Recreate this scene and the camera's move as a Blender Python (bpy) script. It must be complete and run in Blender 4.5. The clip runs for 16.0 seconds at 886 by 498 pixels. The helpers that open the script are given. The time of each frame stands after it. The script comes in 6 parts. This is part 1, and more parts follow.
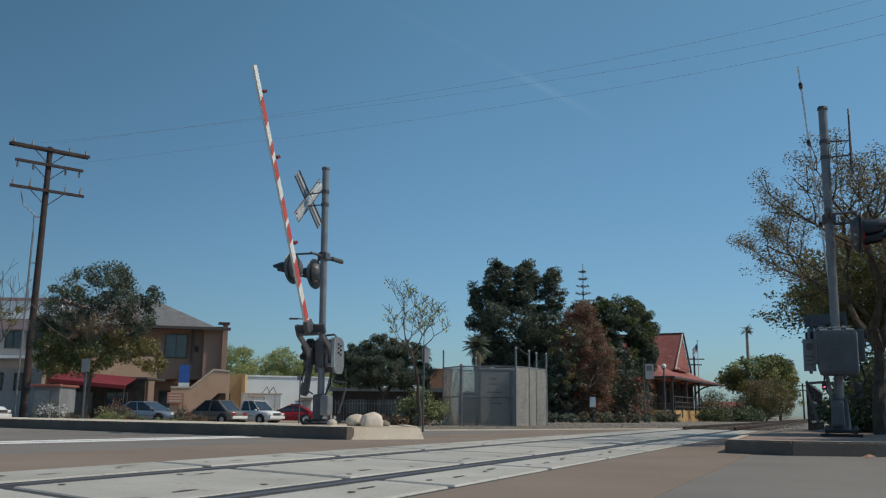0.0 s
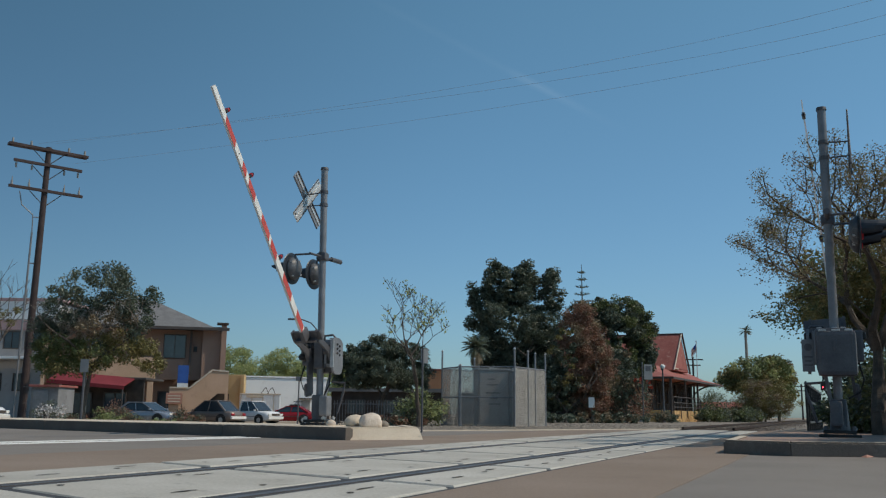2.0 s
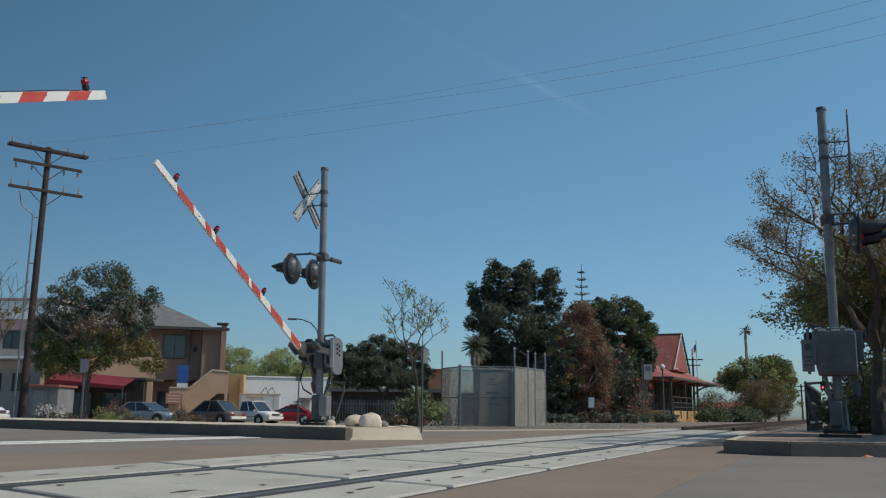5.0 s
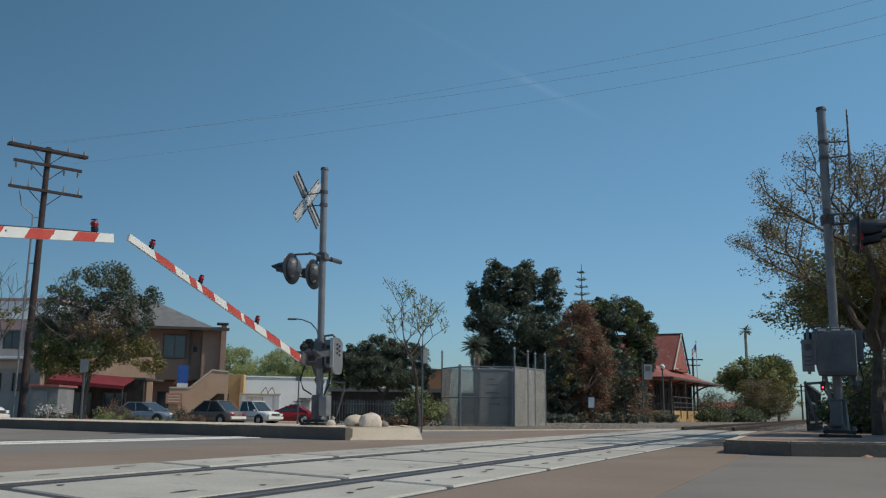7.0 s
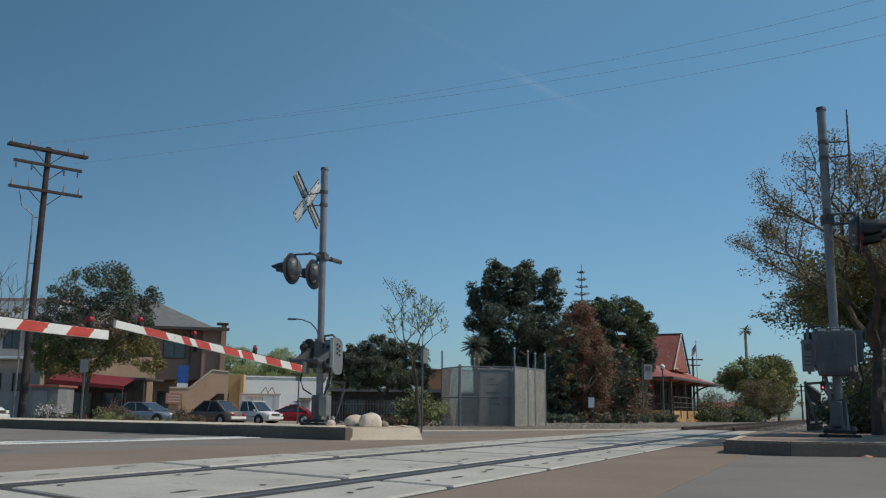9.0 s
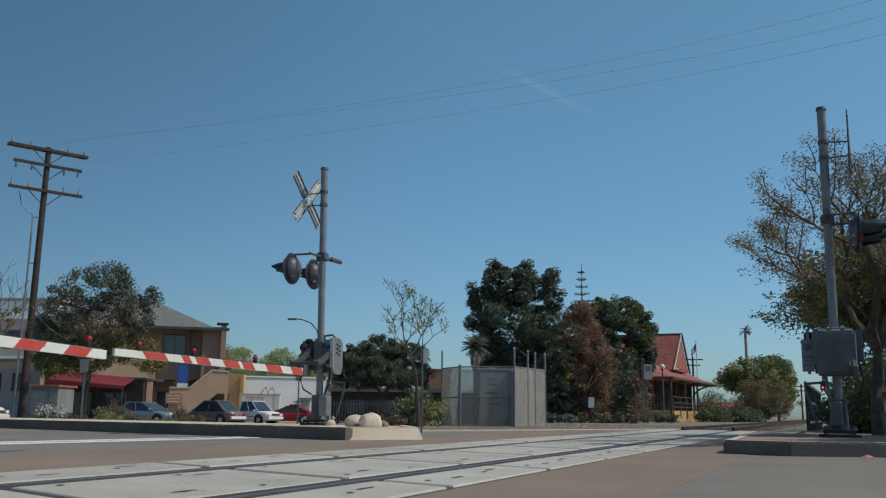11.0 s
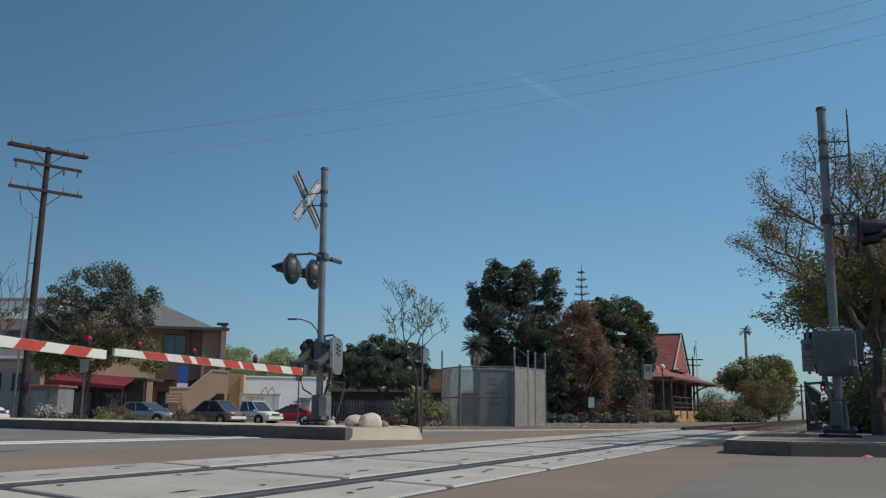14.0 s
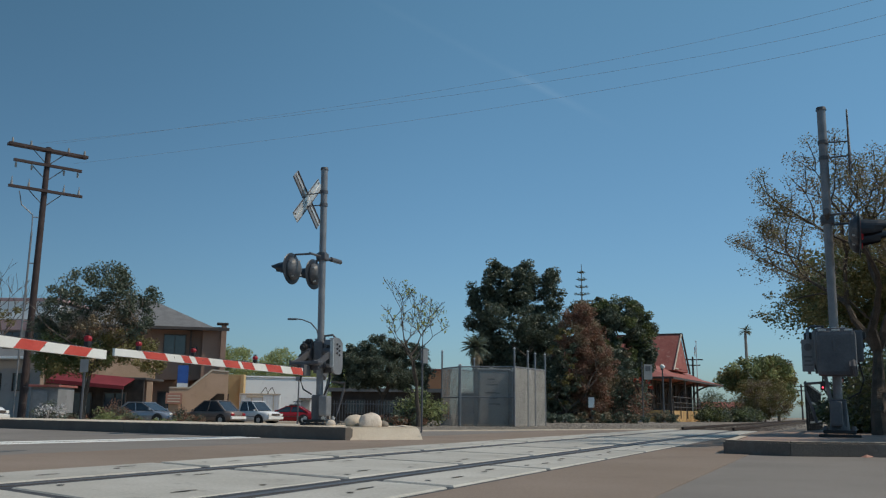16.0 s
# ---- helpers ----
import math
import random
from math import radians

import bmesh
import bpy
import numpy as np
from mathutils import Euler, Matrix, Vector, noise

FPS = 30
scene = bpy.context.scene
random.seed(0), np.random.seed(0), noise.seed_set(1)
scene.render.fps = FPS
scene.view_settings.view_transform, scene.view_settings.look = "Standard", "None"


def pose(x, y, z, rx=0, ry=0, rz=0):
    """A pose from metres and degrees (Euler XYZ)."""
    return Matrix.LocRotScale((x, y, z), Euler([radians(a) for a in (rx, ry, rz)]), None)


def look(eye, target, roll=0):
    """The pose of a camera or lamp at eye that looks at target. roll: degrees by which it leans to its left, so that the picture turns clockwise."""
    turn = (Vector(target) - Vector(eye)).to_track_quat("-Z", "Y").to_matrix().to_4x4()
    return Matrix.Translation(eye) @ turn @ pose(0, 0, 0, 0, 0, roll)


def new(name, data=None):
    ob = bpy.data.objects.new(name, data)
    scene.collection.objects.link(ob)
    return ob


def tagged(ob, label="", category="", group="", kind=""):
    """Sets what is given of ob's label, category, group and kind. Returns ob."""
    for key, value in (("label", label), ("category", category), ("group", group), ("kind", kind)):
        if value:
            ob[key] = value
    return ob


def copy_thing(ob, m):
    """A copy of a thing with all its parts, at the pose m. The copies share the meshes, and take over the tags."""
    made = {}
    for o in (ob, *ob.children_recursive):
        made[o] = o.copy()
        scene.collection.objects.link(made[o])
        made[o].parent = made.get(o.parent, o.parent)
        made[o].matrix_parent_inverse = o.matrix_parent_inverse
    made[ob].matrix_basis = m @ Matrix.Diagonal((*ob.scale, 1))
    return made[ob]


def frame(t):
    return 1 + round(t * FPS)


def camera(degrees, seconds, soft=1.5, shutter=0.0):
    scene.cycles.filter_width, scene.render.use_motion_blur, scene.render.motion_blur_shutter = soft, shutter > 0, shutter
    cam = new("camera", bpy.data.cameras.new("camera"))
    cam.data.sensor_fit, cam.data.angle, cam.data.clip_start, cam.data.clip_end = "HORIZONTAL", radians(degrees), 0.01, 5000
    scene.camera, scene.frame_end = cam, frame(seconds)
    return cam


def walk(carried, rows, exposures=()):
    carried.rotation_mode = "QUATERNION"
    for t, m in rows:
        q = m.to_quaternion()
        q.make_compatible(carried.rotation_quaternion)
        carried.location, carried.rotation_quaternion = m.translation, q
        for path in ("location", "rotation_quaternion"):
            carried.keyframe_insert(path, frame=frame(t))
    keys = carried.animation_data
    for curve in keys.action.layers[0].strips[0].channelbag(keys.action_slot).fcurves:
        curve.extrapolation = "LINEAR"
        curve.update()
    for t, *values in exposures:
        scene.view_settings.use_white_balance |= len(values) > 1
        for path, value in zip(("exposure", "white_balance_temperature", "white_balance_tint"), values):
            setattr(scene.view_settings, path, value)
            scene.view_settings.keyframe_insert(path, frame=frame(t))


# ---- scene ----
PAN = 0.0716                       # degrees by which the camera settles after the start
TILT = 10.34
def aim(dx, dz):
    return pose(0, 0, 0.42) @ pose(0, 0, 0, 0, 0, -dx) @ pose(0, 0, 0, 90 + TILT + dz) @ pose(0, 0, 0, 0, 0, 0.6)
cam = camera(52.2, 16.0, soft=1.25)
walk(cam, [(0.0, aim(-PAN, -0.03)), (1.0, aim(-PAN, -0.03)), (2.0, aim(0, 0)), (9.0, aim(0.012, 0)), (16.0, aim(0.012, 0))])

# ---- light ----
SUN = Vector((0.62, -0.075, 0.78)).normalized()
world = bpy.data.worlds.new("world")
scene.world = world
world.use_nodes = True
wn = world.node_tree.nodes
sky = wn.new("ShaderNodeTexSky")
sky.sky_type, sky.sun_disc = "NISHITA", False
sky.sun_elevation = math.asin(SUN.z)
sky.sun_rotation = math.atan2(SUN.x, SUN.y)
sky.air_density, sky.dust_density, sky.ozone_density = 1.0, 0.8, 1.0
wn["Background"].inputs["Strength"].default_value = 0.098
tint = wn.new("ShaderNodeMix")
tint.data_type, tint.blend_type = "RGBA", "MULTIPLY"
tint.inputs["Factor"].default_value = 1.0
geo_ = wn.new("ShaderNodeTexCoord")
sepz = wn.new("ShaderNodeSeparateXYZ")
haze = wn.new("ShaderNodeValToRGB")
haze.color_ramp.elements[0].color = (0.56, 0.78, 1.0, 1)
haze.color_ramp.elements[1].position, haze.color_ramp.elements[1].color = 0.42, (0.66, 1.0, 1.0, 1)
world.node_tree.links.new(geo_.outputs["Generated"], sepz.inputs[0])
world.node_tree.links.new(sepz.outputs["Z"], haze.inputs[0])
world.node_tree.links.new(haze.outputs[0], tint.inputs["B"])
side = wn.new("ShaderNodeMapRange")
side.interpolation_type = "SMOOTHSTEP"
side.inputs[1].default_value, side.inputs[2].default_value = -0.65, 0.1
side.inputs[3].default_value, side.inputs[4].default_value = 0.68, 1.06
away = wn.new("ShaderNodeMix")
away.data_type, away.blend_type = "RGBA", "MULTIPLY"
away.inputs["Factor"].default_value = 1.0
world.node_tree.links.new(sepz.outputs["X"], side.inputs[0])
world.node_tree.links.new(sky.outputs[0], away.inputs["A"])
world.node_tree.links.new(side.outputs[0], away.inputs["B"])
world.node_tree.links.new(away.outputs["Result"], tint.inputs["A"])
world.node_tree.links.new(tint.outputs["Result"], wn["Background"].inputs["Color"])
sun = new("sun", bpy.data.lights.new("sun", "SUN"))
sun.data.energy, sun.data.angle, sun.data.color = 2.6, radians(0.53), (1.0, 0.87, 0.70)
sun.matrix_world = look(tuple(SUN * 60), (0, 0, 0))
scene.view_settings.exposure = 0.0

# ---- materials ----
def material(name, c1, c2, rough=0.8, metal=0.0, scale=6.0, fine=60.0, bump=0.2, dist=0.01, wear=None, wear_amt=0.5, rnd=0.0, spec=0.4, bias=0.5):
    """Two-scale noise between two colours, fine grain, optional worn patches, relief."""
    m = bpy.data.materials.new(name)
    m.use_nodes = True
    nt, N, L = m.node_tree, m.node_tree.nodes, m.node_tree.links
    b = N["Principled BSDF"]
    tc = N.new("ShaderNodeTexCoord")
    big = N.new("ShaderNodeTexNoise"); big.inputs["Scale"].default_value = scale; big.inputs["Detail"].default_value = 6
    small = N.new("ShaderNodeTexNoise"); small.inputs["Scale"].default_value = fine; small.inputs["Detail"].default_value = 4
    L.new(tc.outputs["Object"], big.inputs["Vector"]); L.new(tc.outputs["Object"], small.inputs["Vector"])
    ramp = N.new("ShaderNodeMapRange"); ramp.inputs[1].default_value, ramp.inputs[2].default_value = bias - 0.18, bias + 0.18
    L.new(big.outputs["Fac"], ramp.inputs[0])
    mix = N.new("ShaderNodeMix"); mix.data_type = "RGBA"
    L.new(ramp.outputs[0], mix.inputs["Factor"])
    mix.inputs["A"].default_value, mix.inputs["B"].default_value = (*c1, 1), (*c2, 1)
    col = mix.outputs["Result"]
    grain = N.new("ShaderNodeMix"); grain.data_type, grain.blend_type = "RGBA", "OVERLAY"
    grain.inputs["Factor"].default_value = 0.28
    L.new(col, grain.inputs["A"]); L.new(small.outputs["Fac"], grain.inputs["B"])
    col = grain.outputs["Result"]
    if wear:
        wn_ = N.new("ShaderNodeTexNoise"); wn_.inputs["Scale"].default_value = scale * 2.7; wn_.inputs["Detail"].default_value = 9; wn_.inputs["Roughness"].default_value = 0.7
        L.new(tc.outputs["Object"], wn_.inputs["Vector"])
        wr = N.new("ShaderNodeMapRange"); wr.inputs[1].default_value, wr.inputs[2].default_value = 0.56, 0.66
        wr.inputs[4].default_value = wear_amt
        L.new(wn_.outputs["Fac"], wr.inputs[0])
        wm = N.new("ShaderNodeMix"); wm.data_type = "RGBA"; wm.inputs["B"].default_value = (*wear, 1)
        L.new(wr.outputs[0], wm.inputs["Factor"]); L.new(col, wm.inputs["A"])
        col = wm.outputs["Result"]
    if rnd:
        info = N.new("ShaderNodeObjectInfo")
        mr = N.new("ShaderNodeMapRange"); mr.inputs[3].default_value, mr.inputs[4].default_value = 1 - rnd, 1 + rnd
        L.new(info.outputs["Random"], mr.inputs[0])
        hsv = N.new("ShaderNodeHueSaturation")
        L.new(mr.outputs[0], hsv.inputs["Value"]); L.new(col, hsv.inputs["Color"])
        col = hsv.outputs["Color"]
    L.new(col, b.inputs["Base Color"])
    b.inputs["Roughness"].default_value, b.inputs["Metallic"].default_value = rough, metal
    b.inputs["Specular IOR Level"].default_value = spec
    if bump:
        bp = N.new("ShaderNodeBump"); bp.inputs["Strength"].default_value = bump; bp.inputs["Distance"].default_value = dist
        L.new(small.outputs["Fac"], bp.inputs["Height"]); L.new(bp.outputs[0], b.inputs["Normal"])
    return m

def leafy(name, c1, c2, rough=0.55, through_=0.25):
    """Leaves: colour varies leaf by leaf, light passes through."""
    m = bpy.data.materials.new(name)
    m.use_nodes = True
    N, L = m.node_tree.nodes, m.node_tree.links
    b = N["Principled BSDF"]
    geo = N.new("ShaderNodeNewGeometry")
    mix = N.new("ShaderNodeMix"); mix.data_type = "RGBA"
    mix.inputs["A"].default_value, mix.inputs["B"].default_value = (*c1, 1), (*c2, 1)
    L.new(geo.outputs["Random Per Island"], mix.inputs["Factor"])
    L.new(mix.outputs["Result"], b.inputs["Base Color"])
    b.inputs["Roughness"].default_value = rough
    tr = N.new("ShaderNodeBsdfTranslucent")
    L.new(mix.outputs["Result"], tr.inputs["Color"])
    ms = N.new("ShaderNodeMixShader"); ms.inputs[0].default_value = through_
    L.new(b.outputs[0], ms.inputs[1]); L.new(tr.outputs[0], ms.inputs[2])
    L.new(ms.outputs[0], N["Material Output"].inputs["Surface"])
    return m

def glow(name, c, power):
    m = bpy.data.materials.new(name)
    m.use_nodes = True
    b = m.node_tree.nodes["Principled BSDF"]
    b.inputs["Base Color"].default_value = (*c, 1)
    b.inputs["Emission Color"].default_value = (*c, 1)
    b.inputs["Emission Strength"].default_value = power
    return m

M = {
    "asphalt": material("asphalt", (0.185, 0.165, 0.148), (0.235, 0.21, 0.19), 0.9, scale=0.6, fine=90, bump=0.5, wear=(0.25, 0.23, 0.21), wear_amt=0.4),
    "asphalt_brown": material("asphalt_brown", (0.22, 0.168, 0.13), (0.27, 0.21, 0.17), 0.92, scale=0.5, fine=80, bump=0.5, wear=(0.17, 0.135, 0.11), wear_amt=0.5),
    "road_paint": material("road_paint", (0.78, 0.78, 0.76), (0.86, 0.86, 0.84), 0.6, scale=3, fine=50, wear=(0.35, 0.35, 0.34), wear_amt=0.25),
    "panel": material("panel_concrete", (0.405, 0.385, 0.345), (0.50, 0.48, 0.44), 0.85, scale=1.4, fine=45, bump=0.3, wear=(0.25, 0.235, 0.21), wear_amt=0.65, rnd=0.1),
    "rubber": material("flange_rubber", (0.045, 0.045, 0.05), (0.07, 0.07, 0.075), 0.8, scale=4, fine=80),
    "slot": material("slot_dirt", (0.06, 0.055, 0.05), (0.10, 0.09, 0.08), 0.95, scale=8, fine=60),
    "rail": material("rail_steel", (0.13, 0.115, 0.11), (0.19, 0.17, 0.16), 0.45, 0.5, scale=3, fine=80, bump=0.1),
    "rail_rust": material("rail_rust", (0.030, 0.018, 0.013), (0.052, 0.030, 0.022), 0.85, 0.0, scale=3, fine=50),
    "tie": material("tie_wood", (0.08, 0.06, 0.045), (0.13, 0.10, 0.08), 0.9, scale=3, fine=60),
    # dark tone of the kerb sides: weathering plus the shade that lies on them
    "kerb_dark": material("kerb_weathered_shade", (0.122, 0.101, 0.088), (0.162, 0.137, 0.118), 0.9, scale=1.5, fine=50, bump=0.4, wear=(0.19, 0.175, 0.16), wear_amt=0.5),
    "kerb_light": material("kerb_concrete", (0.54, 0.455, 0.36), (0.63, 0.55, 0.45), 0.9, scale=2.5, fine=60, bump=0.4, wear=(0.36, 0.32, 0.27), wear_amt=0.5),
    "dirt": material("dirt", (0.24, 0.19, 0.145), (0.33, 0.28, 0.22), 0.95, scale=0.5, fine=30, bump=0.6, dist=0.03, wear=(0.17, 0.15, 0.11), wear_amt=0.6),
    "gravel": material("gravel", (0.20, 0.17, 0.14), (0.28, 0.24, 0.205), 0.95, scale=1.5, fine=40, bump=1.0, dist=0.04, wear=(0.2, 0.17, 0.15), wear_amt=0.5),
    "ballast_dark": material("ballast_dark", (0.075, 0.058, 0.047), (0.125, 0.10, 0.083), 0.95, scale=2.0, fine=40, bump=1.0, dist=0.04),
    "stone": material("ballast_stone", (0.17, 0.145, 0.12), (0.32, 0.28, 0.235), 0.9, scale=5, fine=60),
    "pave": material("pavers", (0.28, 0.19, 0.155), (0.35, 0.25, 0.20), 0.9, scale=1.2, fine=45, bump=0.3, wear=(0.24, 0.2, 0.18)),
    "galv": material("galvanised_steel", (0.19, 0.195, 0.21), (0.26, 0.265, 0.28), 0.5, 0.3, scale=5, fine=50, bump=0.05),
    "galv_dark": material("painted_steel_grey", (0.09, 0.09, 0.10), (0.13, 0.13, 0.14), 0.5, 0.2, scale=4, fine=50, bump=0.08, wear=(0.15, 0.15, 0.155), wear_amt=0.25),
    "alu": material("aluminium", (0.48, 0.485, 0.48), (0.57, 0.575, 0.57), 0.45, 0.4, scale=4, fine=40, bump=0.05, wear=(0.42, 0.42, 0.43), wear_amt=0.4),
    "white_metal": material("white_enamel", (0.72, 0.72, 0.71), (0.8, 0.8, 0.79), 0.5, 0.0, scale=3, fine=40, bump=0.03),
    "black": material("black_paint", (0.018, 0.018, 0.02), (0.03, 0.03, 0.032), 0.5, 0.0, scale=5, fine=50, bump=0.05),
    "arm_white": material("arm_white", (0.74, 0.73, 0.70), (0.82, 0.81, 0.78), 0.5, scale=4, fine=50, bump=0.05, wear=(0.5, 0.48, 0.44), wear_amt=0.3),
    "arm_red": material("arm_red", (0.52, 0.065, 0.05), (0.59, 0.095, 0.07), 0.45, scale=4, fine=50, bump=0.05),
    "lens_red": glow("lamp_lens_red", (0.34, 0.010, 0.022), 0.04),
    "led_red": glow("led_red", (1.0, 0.05, 0.08), 5.0),
    "pole_wood": material("pole_wood", (0.045, 0.032, 0.032), (0.075, 0.054, 0.052), 0.9, scale=2, fine=50, bump=0.5),
    "insul": material("insulator", (0.25, 0.24, 0.23), (0.33, 0.31, 0.3), 0.3, scale=8, fine=60),
    "wire": material("wire", (0.44, 0.52, 0.60), (0.50, 0.58, 0.66), 0.6, scale=1, fine=20, bump=0),
    "bark": material("bark", (0.075, 0.06, 0.05), (0.13, 0.105, 0.085), 0.95, scale=6, fine=40, bump=0.8, dist=0.02),
    "bark_pale": material("bark_pale", (0.25, 0.215, 0.185), (0.35, 0.305, 0.265), 0.95, scale=6, fine=40, bump=0.8, dist=0.02),
    "leaf_dark": leafy("leaf_dark", (0.064, 0.084, 0.056), (0.165, 0.192, 0.136), 0.38),
    "leaf_mid": leafy("leaf_mid", (0.09, 0.12, 0.04), (0.20, 0.22, 0.09), 0.45),
    "leaf_olive": leafy("leaf_olive", (0.145, 0.125, 0.045), (0.28, 0.24, 0.09)),
    "leaf_light": leafy("leaf_light", (0.29, 0.34, 0.13), (0.46, 0.48, 0.24), through_=0.45),
    "leaf_rust": leafy("leaf_rust", (0.20, 0.098, 0.066), (0.33, 0.185, 0.125)),
    "leaf_red": leafy("leaf_red", (0.30, 0.035, 0.02), (0.45, 0.08, 0.04)),
    "leaf_brown": leafy("leaf_brown", (0.19, 0.14, 0.09), (0.31, 0.25, 0.16)),
    "flower_white": leafy("flower_white", (0.6, 0.58, 0.58), (0.75, 0.72, 0.72)),
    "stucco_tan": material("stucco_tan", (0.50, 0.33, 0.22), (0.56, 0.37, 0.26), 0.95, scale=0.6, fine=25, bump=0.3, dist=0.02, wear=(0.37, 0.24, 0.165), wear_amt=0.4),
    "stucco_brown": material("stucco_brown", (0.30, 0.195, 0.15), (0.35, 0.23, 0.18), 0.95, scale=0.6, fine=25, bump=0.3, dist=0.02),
    "stucco_yellow": material("stucco_yellow", (0.58, 0.40, 0.20), (0.64, 0.45, 0.24), 0.95, scale=0.6, fine=25, bump=0.3, dist=0.02),
    "stucco_orange": material("stucco_orange", (0.52, 0.24, 0.12), (0.58, 0.28, 0.15), 0.95, scale=0.6, fine=25, bump=0.3, dist=0.02),
    "stucco_white": material("stucco_white", (0.78, 0.79, 0.80), (0.85, 0.86, 0.86), 0.95, scale=0.4, fine=20, bump=0.2, dist=0.02, wear=(0.6, 0.6, 0.6), wear_amt=0.4),
    "stucco_dull": material("stucco_dull", (0.33, 0.315, 0.31), (0.41, 0.39, 0.385), 0.95, scale=0.5, fine=25, bump=0.2, wear=(0.22, 0.2, 0.2), wear_amt=0.6),
    "stucco_pink": material("stucco_pink", (0.42, 0.28, 0.28), (0.48, 0.33, 0.33), 0.95, scale=0.5, fine=25, bump=0.2),
    "stucco_shed": material("stucco_shed", (0.19, 0.19, 0.195), (0.25, 0.25, 0.255), 0.95, scale=0.8, fine=25, bump=0.2, wear=(0.14, 0.13, 0.13), wear_amt=0.6),
    "roof_grey": material("roof_shingle_grey", (0.14, 0.14, 0.145), (0.19, 0.19, 0.195), 0.9, scale=1.5, fine=12, bump=0.5, dist=0.03),
    "roof_red": material("roof_red_shingle", (0.27, 0.085, 0.07), (0.34, 0.12, 0.10), 0.85, scale=0.9, fine=9, bump=0.4, dist=0.03, wear=(0.5, 0.33, 0.28), wear_amt=0.5),
    "awning": material("awning_red", (0.17, 0.018, 0.024), (0.22, 0.028, 0.034), 0.8, scale=1, fine=30, bump=0.1),
    "trim_dark": material("trim_dark", (0.06, 0.05, 0.045), (0.09, 0.075, 0.07), 0.7, scale=2, fine=40),
    "wood_dark": material("wood_dark", (0.032, 0.025, 0.021), (0.058, 0.044, 0.036), 0.85, scale=2, fine=40, bump=0.3),
    "ochre": material("ochre_boards", (0.55, 0.34, 0.13), (0.62, 0.40, 0.17), 0.85, scale=2, fine=30, bump=0.2),
    "glass": material("window_glass", (0.03, 0.04, 0.05), (0.05, 0.06, 0.075), 0.08, 0.0, scale=1, fine=10, bump=0, spec=0.8),
    "banner": material("banner_blue", (0.03, 0.09, 0.32), (0.04, 0.12, 0.40), 0.8, scale=2, fine=30),
    "sign_red": material("sign_red", (0.40, 0.19, 0.14), (0.45, 0.23, 0.17), 0.7, scale=3, fine=30),
    "sign_grey": material("sign_back", (0.22, 0.225, 0.235), (0.28, 0.285, 0.295), 0.6, 0.3, scale=4, fine=30),
    "mark": material("lettering_grey", (0.12, 0.12, 0.13), (0.16, 0.16, 0.17), 0.7, scale=4, fine=30),
    "boulder": material("boulder", (0.56, 0.47, 0.39), (0.70, 0.62, 0.54), 0.9, scale=3, fine=30, bump=0.6, dist=0.02, wear=(0.42, 0.34, 0.28), wear_amt=0.5),
    "cabinet": material("cabinet_grey", (0.36, 0.36, 0.36), (0.43, 0.43, 0.43), 0.6, 0.1, scale=1.5, fine=30, bump=0.05, wear=(0.3, 0.3, 0.3), wear_amt=0.4),
    "cabinet_dark": material("cabinet_dark", (0.36, 0.345, 0.325), (0.43, 0.415, 0.395), 0.6, 0.1, scale=1.5, fine=30, bump=0.05),
    "tyre": material("tyre", (0.02, 0.02, 0.02), (0.03, 0.03, 0.03), 0.85, scale=6, fine=50),
    "car_white": material("car_white", (0.72, 0.73, 0.75), (0.76, 0.77, 0.79), 0.25, scale=1, fine=10, bump=0),
    "car_silver": material("car_silver", (0.30, 0.33, 0.38), (0.34, 0.37, 0.42), 0.25, 0.5, scale=1, fine=10, bump=0),
    "car_dark": material("car_dark", (0.20, 0.165, 0.15), (0.24, 0.20, 0.185), 0.3, 0.3, scale=1, fine=10, bump=0),
    "car_red": material("car_red", (0.30, 0.015, 0.02), (0.34, 0.02, 0.03), 0.25, 0.1, scale=1, fine=10, bump=0),
    "lamp_white": material("lamp_white", (0.8, 0.8, 0.78), (0.85, 0.85, 0.83), 0.3, scale=3, fine=20, bump=0),
    "lamp_back": material("lamp_back_grey", (0.07, 0.075, 0.085), (0.12, 0.125, 0.135), 0.45, 0.1, scale=9, fine=60, bump=0.08, wear=(0.30, 0.30, 0.31), wear_amt=0.4),
    "mesh_wire": material("mesh_wire", (0.25, 0.245, 0.235), (0.33, 0.325, 0.31), 0.55, 0.2, scale=3, fine=30, bump=0.0),
    "blue_black": material("blue_black_enamel", (0.022, 0.027, 0.038), (0.034, 0.04, 0.052), 0.4, 0.0, scale=5, fine=50, bump=0.05),
}

# ---- building blocks ----
def part(name, bm, mat, parent=None, label="", kind="", smooth=False):
    me = bpy.data.meshes.new(name)
    if smooth:
        for f_ in bm.faces:
            f_.smooth = True
    bm.to_mesh(me); bm.free()
    for mm in (mat if isinstance(mat, (list, tuple)) else [mat]):
        me.materials.append(M[mm])
    ob = new(name, me)
    if parent:
        ob.parent = parent
    return tagged(ob, label, kind=kind)

def thing(name, loc, label, category, group="", turn=0):
    ob = new(name)
    ob.empty_display_size = 0.3
    ob.matrix_basis = pose(*loc, 0, 0, turn)
    return tagged(ob, label, category, group)

